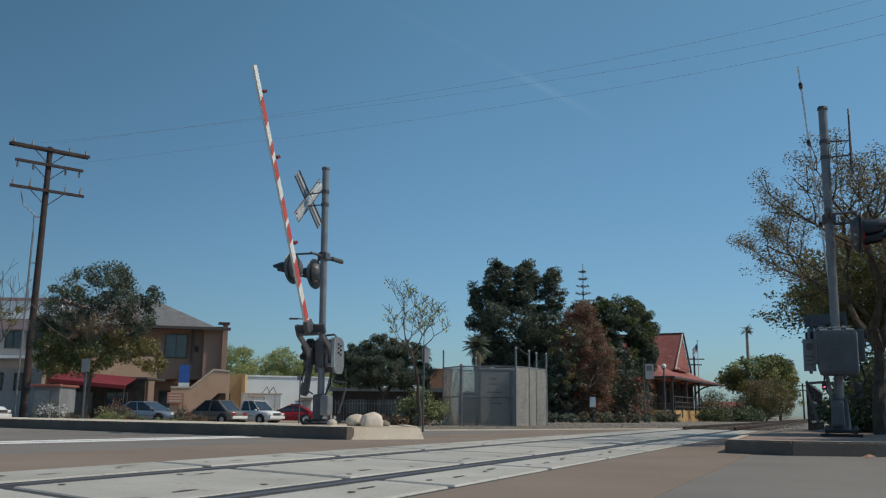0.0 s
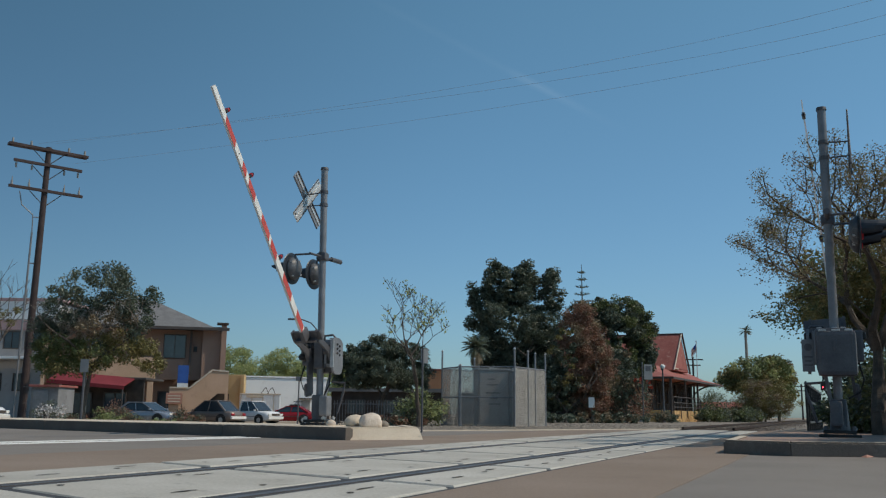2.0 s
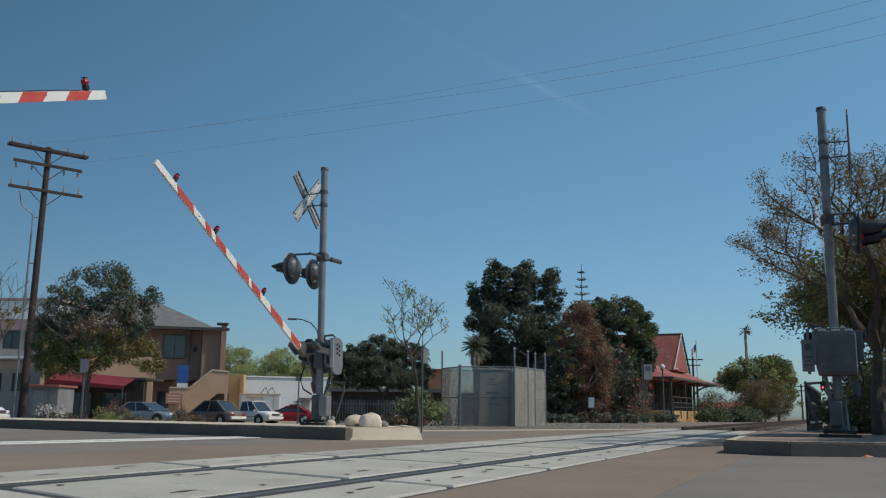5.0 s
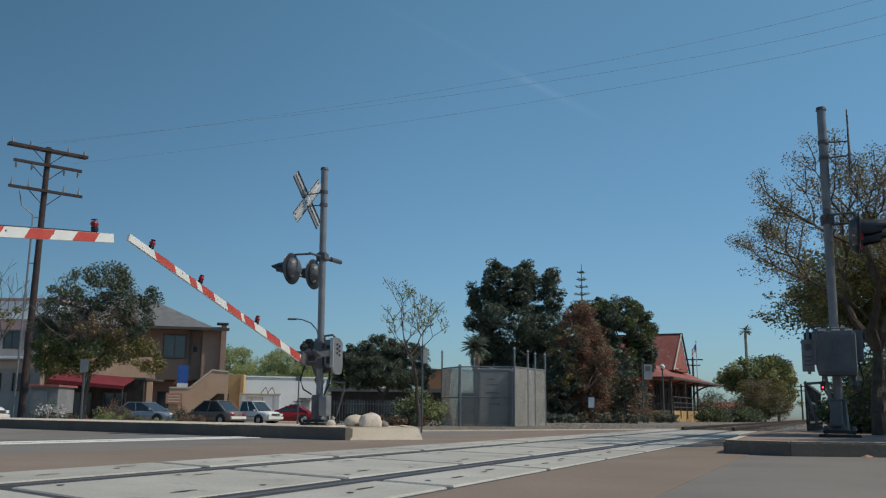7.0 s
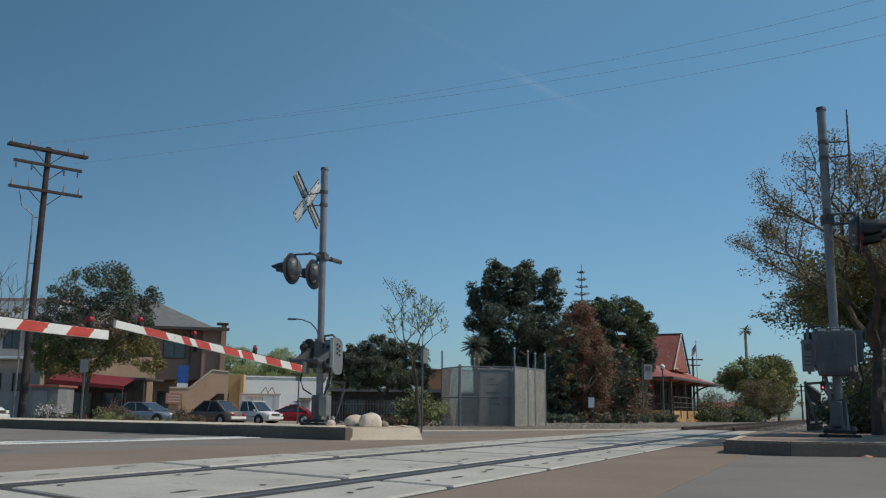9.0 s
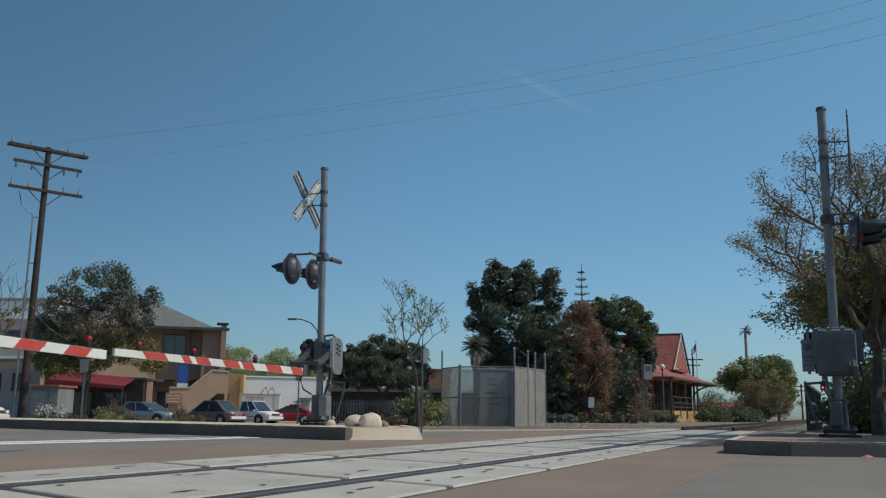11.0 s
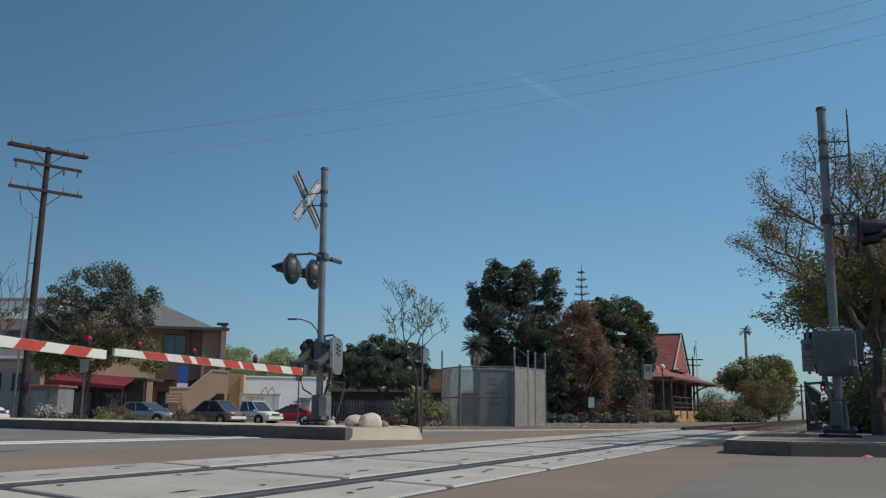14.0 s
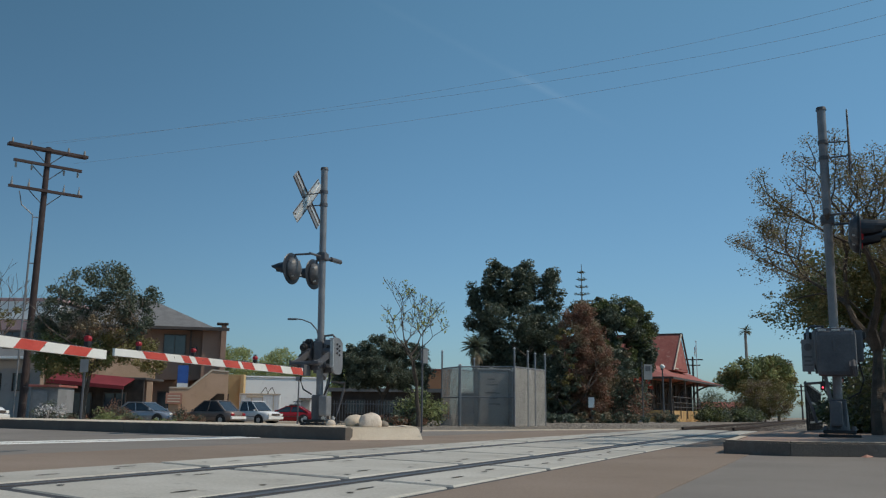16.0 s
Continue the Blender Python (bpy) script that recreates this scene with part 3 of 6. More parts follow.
    bm = B(); box(bm, (-0.17, 0.03, pz - 0.08), (0.22, 0.46, 0.62), arot, 0.04)
    part("mechanism_housing", bm, "galv_dark", th, "scuffed grey gate mechanism housing")
    bm = B(); box(bm, (0.0, 0, pz - 0.06), (0.19, 0.2, 0.5), arot, 0.03)
    part("mast_bracket", bm, "galv_dark", th, "grey bracket clamped round the mast")
    bm = B(); box(bm, (-0.02, 0.22, pz - 0.04), (0.26, 0.18, 0.5), arot, 0.04)
    door = part("gear_case", bm, "galv", th, "pale grey gear case")
    part("case_slot", box(B(), (0.118, 0.235, pz - 0.06), (0.012, 0.07, 0.34), arot, 0.005), "black", door)
    for dz in (-0.2, 0.16):
        part("hinge", box(B(), (0.115, 0.17, pz - 0.06 + dz), (0.02, 0.04, 0.07), arot, 0.006), "galv_dark", door)
    # pale side plate with a rounded foot
    bm = B()
    prof = [(0.20, 0.20), (0.20, -0.30), (0.17, -0.38), (0.10, -0.42), (-0.06, -0.42), (-0.12, -0.38), (-0.15, -0.28), (-0.15, 0.14), (-0.10, 0.20), (0.0, 0.24), (0.14, 0.24)]
    pa = [bm.verts.new(arot @ Vector((x_, 0.345, pz + z_))) for x_, z_ in prof]
    pb = [bm.verts.new(arot @ Vector((x_, 0.385, pz + z_))) for x_, z_ in prof]
    bm.faces.new(pa); bm.faces.new(pb[::-1])
    for i in range(len(prof)):
        j = (i + 1) % len(prof)
        bm.faces.new((pa[i], pa[j], pb[j], pb[i]))
    bmesh.ops.recalc_face_normals(bm, faces=bm.faces)
    sp = part("side_plate", bm, "galv", th, "pale rounded side plate of the mechanism")
    part("plate_rim", box(B(), (0.205, 0.365, pz - 0.05), (0.02, 0.07, 0.5), arot, 0.006), "alu", sp)
    for dx, dz in ((.06, .12), (.06, .04), (.06, -.04), (-.02, .09), (-.02, .01), (-.02, -.07)):
        q = A * dx + Q * .385 + Z * (pz + dz)
        part("plate_bolt", rod(B(), q, q + Q * .02, .02, seg=6), "black", sp)
    for dx, dq, dz, r_ in ((.06, -.27, .08, .085), (.08, -.29, -.1, .075), (-.04, -.24, .19, .06), (-.06, -.33, -.02, .07)):
        q = A * dx + Q * dq + Z * (pz + dz)
        bm = B(); rod(bm, q, q + A * .12, r_, r_ * .8, seg=16); rod(bm, q + A * .12, q + A * .14, r_ * .55, r_ * .4, seg=12)
        part("motor_can", bm, "black", th, "round dark motor can")
    bm = B(); box(bm, (-.02, -0.28, pz - 0.02), (0.12, 0.20, 0.46), arot, 0.03)
    part("motor_case", bm, "galv_dark", th, "dark motor case")
    bm = tube(B(), [A * .1 + Q * .14 + Z * (pz + .2), A * .1 + Q * .15 + Z * (pz + .28), A * .1 + Q * .32 + Z * (pz + .29), A * .08 + Q * .36 + Z * (pz + .24), A * .08 + Q * .36 + Z * (pz + .1)], .02, 8)
    part("lifting_handle", bm, "galv_dark", th, "bent cable conduit over the case")
    for dq in (-0.12, 0.0, 0.2):
        bm = B(); box(bm, (-.1, dq, pz + 0.24), (0.14, 0.07, 0.02), arot, 0.008)
        part("housing_lug", bm, "alu", th)
    # conduits and stay below the case
    for pts_ in ([A * .05 + Q * -.30 + Z * (pz - .25), A * .1 + Q * -.36 + Z * (pz - .5), A * .08 + Q * -.30 + Z * (pz - .68), A * .05 + Q * -.14 + Z * .55],
                 [A * -.05 + Q * .18 + Z * (pz - .38), A * .0 + Q * .2 + Z * (pz - .6), A * .02 + Q * .1 + Z * (pz - .8), A * .02 + Q * .12 + Z * .5]):
        part("cable", tube(B(), pts_, 0.014, 8), "black", th)
    bm = B(); rod(bm, A * -.1 + Q * .16 + Z * (pz - .42), A * -.02 + Q * .1 + Z * .52, .03, seg=10)
    part("drive_rod", bm, "galv", th, "pale steel drive rod")
    bm = tube(B(), [A * -.15 + Q * .16 + Z * (pz - .55), A * -.15 + Q * .44 + Z * (pz - .57), A * -.15 + Q * .42 + Z * (pz - .7), A * -.15 + Q * .34 + Z * (pz - .95), A * -.12 + Q * .3 + Z * .2], .022, 6)
    part("stay_frame", bm, "galv_dark", th, "bent steel stay below the case")
    for k in (-1, 1):
        part("pivot_shaft", rod(B(), A * 0.10 + Q * (0.14 * k) + Z * pz, A * 0.10 + Q * (0.32 * k) + Z * pz, 0.06, seg=16), "galv_dark", th)
    # gate arm, local x along it
    piv = A * 0.14 + Z * pz
    arm = None
    bm = B()
    h0, h1, thick = 0.125, 0.095, 0.012 if camera_box else 0.02
    def beam(bm, x0, x1, sl0, sl1, grow):
        ha, hb = (h0 + (h1 - h0) * q / arm_len - grow for q in (x0, x1))
        v = [bm.verts.new(p) for yy in (-thick - grow, thick + grow) for p in ((x0 - sl0, lat + yy, drop - ha / 2), (x1 - sl1, lat + yy, drop - hb / 2), (x1 + sl1, lat + yy, drop + hb / 2), (x0 + sl0, lat + yy, drop + ha / 2))]
        for idx in ((0, 1, 2, 3), (7, 6, 5, 4), (0, 4, 5, 1), (1, 5, 6, 2), (2, 6, 7, 3), (3, 7, 4, 0)):
            bm.faces.new([v[i] for i in idx])
        bmesh.ops.recalc_face_normals(bm, faces=bm.faces)
        return bm
    arm = part("gate_arm", beam(bm, 0.62, arm_len, 0, 0, 0), "arm_white", th, "red and white striped gate arm")
    if arm_len < 7:
        reds = ((4.21, 4.65), (3.70, 3.87), (3.26, 3.57), (2.54, 2.92), (2.16, 2.45), (1.37, 1.80), (0.72, 1.06))
        spots = (4.75, 3.62, 2.10)
    else:
        reds = tuple((6.18 + 0.67 * i, 6.52 + 0.67 * i) for i in range(-7, 2))
        spots = (7.18, 5.2, 2.9)
    def decal(x0, x1, side_):
        """A thin band on one face of the arm, its ends cut on the slant."""
        bm = B()
        lo_, hi_ = [(h0 + (h1 - h0) * q / arm_len) / 2 - 0.002 for q in (x0, x1)], 0.09
        y0, y1 = lat + side_ * thick, lat + side_ * (thick + 0.003)
        corner = [(x0 - hi_ * .5, -lo_[0]), (x1 - hi_ * .5, -lo_[1]), (x1 + hi_ * .5, lo_[1]), (x0 + hi_ * .5, lo_[0])]
        pa = [bm.verts.new((x_, y0, drop + z_)) for x_, z_ in corner]
        pb = [bm.verts.new((x_, y1, drop + z_)) for x_, z_ in corner]
        bm.faces.new(pa); bm.faces.new(pb[::-1])
        for i in range(4):
            bm.faces.new((pa[i], pa[(i + 1) % 4], pb[(i + 1) % 4], pb[i]))
        bmesh.ops.recalc_face_normals(bm, faces=bm.faces)
        return bm
    for x0, x1 in reds:
        for side_ in (-1,) if camera_box else (-1, 1):
            part("red_stripe", decal(x0, x1, side_), "arm_red", arm, "red reflective stripe")
    for q in [0.95 + 0.62 * i for i in range(int((arm_len - 1) / 0.62))]:
        part("arm_bolt", rod(B(), (q, lat - thick - .006, drop + .01), (q, lat + thick + .006, drop + .01), .009, seg=6), "galv_dark", arm)
    bm = tube(B(), [(0.6 + ((spots[0] if not camera_box else 1.0) - 0.6) * i / 12, lat, drop + (h0 + (h1 - h0) * i / 12) / 2 + .006 + .004 * (i % 2)) for i in range(13)], .006, 5)
    part("lamp_cable", bm, "black", arm, "thin black cable along the arm")
    for q in spots:
        bm = B(); rod(bm, (q, lat, drop + 0.04), (q, lat, drop + 0.08), 0.022, seg=10); box(bm, (q, lat, drop + 0.085), (0.055, 0.06, 0.06), None, 0.012)
        lamp = part("gate_lamp", bm, "galv" if camera_box else "black", arm, "small red gate arm lamp")
        for dx in (-.03, .03):
            bm = B(); rod(bm, (q, lat, drop + 0.14), (q + dx, lat, drop + 0.14), 0.038, 0.030, seg=14)
            part("gate_lamp_lens", bm, "galv_dark" if camera_box else "lens_red", arm, "unlit lamp lens" if camera_box else "red lamp lens")
        part("gate_lamp_cap", box(B(), (q, lat, drop + 0.186), (.05, .05, .012), None, .004), "black", arm)
    # yoke: crossbar, side arms and counterweights
    bm = B(); box(bm, (0.50, 0.11, drop + 0.16), (0.18, 0.60, 0.06), None, 0.02); box(bm, (0.44, 0.11, drop + 0.09), (0.05, 0.44, 0.1), None, 0.01)
    part("yoke_crossbar", bm, "galv_dark", arm)
    bm = B(); box(bm, (0.60, lat, drop + .03), (0.22, 0.085, 0.19), None, 0.015)
    part("arm_clamp", bm, "galv_dark", arm)
    for yy in (-1, 1):
        y0 = 0.24 * yy + 0.07
        bm = B()
        prof = [(0.59, -0.20), (0.59, -0.29), (0.40, -0.30), (0.22, -0.20), (0.04, -0.12), (-0.12, -0.14)]
        prof += [(-0.62, -0.46), (-0.70, -0.34), (-0.26, -0.02)] if yy < 0 else [(-0.16, -0.06)]
        prof += [(-0.10, 0.02), (0.05, 0.0), (0.22, -0.09), (0.38, -0.17), (0.48, -0.20)]
        a_, b_ = [bm.verts.new((px, y0 - 0.02, pz_)) for px, pz_ in prof], [bm.verts.new((px, y0 + 0.02, pz_)) for px, pz_ in prof]
        bm.faces.new(a_); bm.faces.new(b_[::-1])
        for i in range(len(prof)):
            j = (i + 1) % len(prof)
            bm.faces.new((a_[i], a_[j], b_[j], b_[i]))
        bmesh.ops.recalc_face_normals(bm, faces=bm.faces)
        part("counterweight_arm", bm, "galv_dark", arm, "grey counterweight arm")
        if yy > 0:
            continue
        bm = B(); wm = pose(-0.60, y0, -0.36, 0, -30, 0); box(bm, (0, 0.04 * yy, 0), (0.24, 0.045, 0.18), wm, 0.02); box(bm, (0, 0.07 * yy, 0), (0.2, 0.02, 0.15), wm, 0.015)
        part("counterweight", bm, "galv_dark", arm, "stacked steel counterweight plates")
    if camera_box:
        # large control box on the far side from the arm, sign and small lamp
        bm = B(); box(bm, (-0.26, -0.02, pz - 0.145), (0.36, 0.53, 0.64), arot, 0.06)
        cb = part("control_box", bm, "galv_dark", th, "large grey rounded control box")
        for q in (-.19, -.02, .16):
            part("lifting_lug", box(B(), (-0.30, q, pz + 0.182), (0.24, 0.11, 0.03), arot, 0.012), "alu", cb)
        part("latch", box(B(), (-0.445, 0.0, pz - 0.025), (0.02, 0.05, 0.16), arot, 0.008), "galv_dark", cb)
        part("box_bracket", box(B(), (-0.02, 0.0, pz + 0.13), (0.1, 0.84, 0.12), arot, 0.03), "black", th)
        # the sign is white; grey puts its shade into the colour
        sg = part("notice_sign", box(B(), (-0.06, 0.33, pz - 0.15), (0.20, 0.012, 0.46), arot @ pose(0, 0, 0, 0, 0, 0), 0.004), "sign_grey", th, "small white notice sign in shade")
        sgm = arot @ Matrix.Translation((-0.16, 0.37, pz - 0.16)) @ pose(0, 0, 0, 0, 0, 12)
        part("sign_face", box(B(), (0, 0, 0), (0.012, 0.17, 0.47), sgm, 0.003), "sign_grey", sg)
        part("sign_symbol", rod(B(), sgm @ Vector((-.006, 0, .12)), sgm @ Vector((-.011, 0, .12)), .055, seg=16), "mark", sg)
        for k in range(3):
            part("text_bar", box(B(), (-.008, 0, -.02 - k * .06), (.004, .12 - .03 * (k % 2), .022), sgm), "mark", sg)
        lp = part("status_lamp", rod(B(), A * -.2 + Q * .19 + Z * 0.66, A * -.2 + Q * .19 + Z * 0.78, .035, seg=12), "black", th)
        part("status_led", rod(B(), A * -.25 + Q * .19 + Z * 0.70, A * -.27 + Q * .19 + Z * 0.70, .010, seg=12), "led_red", lp, "glowing red signal lamp")
    else:
        part("foundation", box(B(), (0, 0, -.12), (1.0, .9, .24), rot, .01), "kerb_light", th)
    return th, arm, tuple(piv), arm_az

SIG_A = crossing_signal((-2.22, 16.75, 0.2), FACE, -114.0, 0.16, 5.2, 2.98, 4.83, "grey steel crossing signal with striped gate arm on the island")
SIG_B = crossing_signal((-5.785, 2.343, 0.23), FACE, 73.0, 0.0, 7.468, 3.02, 4.72, "grey crossing signal with striped gate arm at the roadside")
SIG_C = crossing_signal((5.76, 13.3, 0.15), FACE - 180, 66.0, -0.02, 5.2, 3.08, 4.97, "shaded grey crossing signal on the corner pavement", True)
for sig_, lean in ((SIG_A, -0.7), (SIG_C, 0.45)):
    sig_[0].matrix_basis = sig_[0].matrix_basis @ pose(0, 0, 0, 0, lean, 0)

def motions():
    """The gate arms come down together."""
    def arm_rows(sig, rows, lean=0.0):
        th, arm, piv, az = sig
        walk(arm, [(t, pose(*piv, 0, 0, az) @ pose(0, 0, 0, lean) @ pose(0, 0, 0, 0, -a)) for t, a in rows])
    arm_rows(SIG_A, [(0, 66.4), (0.5, 63.7), (1, 59.9), (2, 52.9), (3, 45.5), (4, 38.6), (5.25, 29.8), (6.5, 21.4), (7, 18.0), (7.5, 14.5), (8, 11.2), (8.5, 8.1), (9, 4.9), (9.5, 2.4), (10.2, 0.9), (13, 0.9), (16, 0.9)])
    arm_rows(SIG_B, [(0, 51.5), (0.5, 49.2), (1, 46.0), (2, 39.5), (3, 32.9), (4, 26.5), (5.25, 18.8), (6.5, 11.4), (7, 8.5), (8, 4.7), (9, 0.5), (9.5, -0.5), (10.2, -1.1), (13, -1.1), (16, -1.1)], -0.47)
    walk(FLAG, [(0, pose(0, 0, 0, 0, 0, 5)), (1.5, pose(0, 0, 0, 0, 0, -25)), (3, pose(0, 0, 0, 0, 0, -10)), (6.5, pose(0, 0, 0, 0, 0, 20)), (8, pose(0, 0, 0, 0, 0, 0)), (9, pose(0, 0, 0, 0, 0, -40)),
                (12, pose(0, 0, 0, 0, 0, 25)), (13, pose(0, 0, 0, 0, 0, -45)), (14, pose(0, 0, 0, 0, 0, -70)), (15, pose(0, 0, 0, 0, 0, -50)), (16, pose(0, 0, 0, 0, 0, -80))])
    arm_rows(SIG_C, [(0, 77.1), (0.5, 76), (1, 73.9), (2, 67.4), (3, 59.7), (4, 51.5), (5.25, 41), (6.5, 29), (9, 7), (9.5, 3), (10.2, 0.9), (16, 0.9)], -4.5)

# ---- plants ----
def leaves(rnd, clumps, per, size, aspect=2.0, droop=0.0):
    """Leaf blades, two bent triangles-pairs each, scattered in and around round clumps."""
    vs, fs = [], []
    for (cx, cy, cz, r) in clumps:
        for _ in range(per):
            u = Vector((rnd.gauss(0, 1), rnd.gauss(0, 1), rnd.gauss(0, 1))).normalized() * r * (rnd.random() ** 0.45)
            c = Vector((cx, cy, cz)) + Vector((u.x, u.y, u.z * 0.8))
            d = (Vector((rnd.gauss(0, 1), rnd.gauss(0, 1), rnd.gauss(0, 0.7) - droop)) + u.normalized() * 0.6).normalized()
            e = d.cross(Vector((rnd.gauss(0, 1), rnd.gauss(0, 1), rnd.gauss(0, 1)))).normalized()
            n = d.cross(e)
            s = size * rnd.uniform(0.6, 1.35)
            w = s / aspect
            k = len(vs)
            vs += [c - d * s * .5, c + e * w * .5 + n * w * .15, c + d * s * .5, c - e * w * .5 + n * w * .15]
            fs += [(k, k + 1, k + 2), (k, k + 2, k + 3)]
    return [tuple(v) for v in vs], fs

def limbs(rnd, base, height, r, spread, levels, forks, start=0.3, up=0.5, wig=0.2, first=None):
    """A tapered trunk that forks again and again. Returns the mesh and the twig ends."""
    bm = B()
    ends = []
    def grow(p, d, length, rad, lev):
        n = 3
        for i in range(n):
            q = p + d * (length / n)
            rod(bm, p - d * (rad * .35 if lev < 3 else 0), q, max(rad * (1 - i * .18), .009), max(rad * (1 - (i + 1) * .18), .007), seg=8 if lev == 0 else (6 if lev < 3 else 4), caps=False)
            p = q
            d = (d + Vector((rnd.gauss(0, wig), rnd.gauss(0, wig), rnd.gauss(0, wig * .5) + 0.04))).normalized()
            if lev >= 2:
                ends.append((p.copy(), lev))
        if lev >= levels:
            ends.append((p.copy(), lev)); return
        k = forks if isinstance(forks, int) else rnd.choice(forks)
        a0 = rnd.uniform(0, 6.3)
        for j in range(k):
            a = a0 + 6.283 * j / k + rnd.uniform(-.4, .4)
            side = Vector((math.cos(a), math.sin(a), 0))
            nd = (d * up + side * spread * rnd.uniform(.6, 1.2) + Vector((0, 0, .25))).normalized()
            grow(p, nd, length * rnd.uniform(.62, .9) if lev else height * start * rnd.uniform(.7, 1.0), rad * .58, lev + 1)
    grow(Vector((0, 0, -0.15)), Vector((rnd.gauss(0, .03), rnd.gauss(0, .03), 1)).normalized(), (first or height * start) + 0.15, r, 0)
    return bm, ends

def tree(name, loc, height, width, label, leaf, seed, clump_n=70, per=70, size=0.22, crown_lo=0.25, bark="bark", lumps=None, cl_r=0.16, trunk_r=0.2, aspect=1.8, levels=3, depth=None, fork=None, zones=None):
    """Broad tree: trunk and limbs under a crown of many clumps with an uneven outline. lumps: ellipsoids (x, z, rx, rz) in crown units."""
    rnd = random.Random(seed)
    th = thing(name, loc, label, "tree")
    bm, ends = limbs(rnd, loc, height, trunk_r, 0.75, levels, [2, 3], start=0.26, first=height * (fork or max(crown_lo, .12)))
    # keep the limbs inside the crown
    for v in bm.verts:
        q = math.hypot(v.co.x, v.co.y)
        lim = width * 0.40
        if q > lim:
            v.co.x *= lim / q; v.co.y *= lim / q
        v.co.z = min(v.co.z, height * 0.88)
    part("trunk", bm, bark, th)
    lumps = lumps or [(0, .6, .5, .42), (-.22, .45, .3, .3), (.2, .5, .3, .33), (.05, .8, .28, .2)]
    depth = depth or width
    for mt, zl, count in zones or ():
        cl = []
        area = sum(a[2] * a[3] for a in zl)
        for (lx, lz, rx, rz) in zl:
            for _ in range(max(3, int(count * rx * rz / area))):
                v = Vector((rnd.gauss(0, 1), rnd.gauss(0, 1), rnd.gauss(0, 1))).normalized() * rnd.uniform(.5, 1.05)
                cl.append(((lx + v.x * rx) * width, v.y * rx * depth, (lz + v.z * rz) * height, width * cl_r * rnd.uniform(.45, 1.2)))
        vs, fs = leaves(rnd, cl, per, size, aspect)
        raw("crown", vs, fs, mt, th)
    if zones:
        return th
    clumps = []
    tot = sum(a[2] * a[3] for a in lumps)
    for (lx, lz, rx, rz) in lumps:
        for _ in range(max(3, int(clump_n * rx * rz / tot))):
            v = Vector((rnd.gauss(0, 1), rnd.gauss(0, 1), rnd.gauss(0, 1))).normalized() * rnd.uniform(.55, 1.0)
            clumps.append(((lx + v.x * rx) * width, v.y * rx * depth, max((lz + v.z * rz) * height, crown_lo * height * .8), width * cl_r * rnd.uniform(.5, 1.15)))
    mats = leaf if isinstance(leaf, (list, tuple)) else [leaf]
    for i, mt in enumerate(mats):
        vs, fs = leaves(rnd, clumps[i::len(mats)], per, size, aspect)
        raw("crown", vs, fs, mt, th)
    return th

def bare_tree(name, loc, height, label, seed, r=0.07, leaf="leaf_light", n_leaf=4, size=0.14, spread=.55, levels=4, bark="bark", forks=(2, 3), start=0.3, first=None, prob=0.5, category="tree", wig=.16, lo=0):
    rnd = random.Random(seed)
    th = thing(name, loc, label, category)
    bm, ends = limbs(rnd, loc, height, r, spread, levels, list(forks), start=start, up=.9, wig=wig, first=first)
    part("trunk", bm, bark, th)
    for i, mt in enumerate(leaf if isinstance(leaf, (list, tuple)) else [leaf]):
        cl = [(p.x, p.y, p.z, .16) for p, lv in ends if lv >= levels - 1 and rnd.random() < prob and p.z > lo]
        vs, fs = leaves(rnd, cl, n_leaf, size)
        raw("crown", vs, fs, mt, th)
    return th

def shrub(name, loc, w, d, h, label, leaf, seed, n=30, per=50, size=.1, r=.28, category="shrub"):
    rnd = random.Random(seed)
    th = thing(name, loc, label, category)
    bm = B()
    for _ in range(7):
        a = rnd.uniform(0, 6.3); q = Vector((math.cos(a) * w * .3, math.sin(a) * d * .3, h * rnd.uniform(.5, .85)))
        rod(bm, (q.x * .2, q.y * .2, -.1), q, .02 + .008 * h, .008, seg=5)
    part("stems", bm, "bark", th)
    for i, mt in enumerate(leaf if isinstance(leaf, (list, tuple)) else [leaf]):
        cl = []
        for _ in range(n):
            a, q = rnd.uniform(0, 6.3), rnd.random() ** .5
            cl.append((math.cos(a) * q * w * .5, math.sin(a) * q * d * .5, h * (.15 + .7 * rnd.random() * (1.1 - q * .6)), h * r * rnd.uniform(.6, 1.1)))
        vs, fs = leaves(rnd, cl, per, size)
        raw("foliage", [(x, y, max(z, -0.02)) for x, y, z in vs], fs, mt, th)
    return th

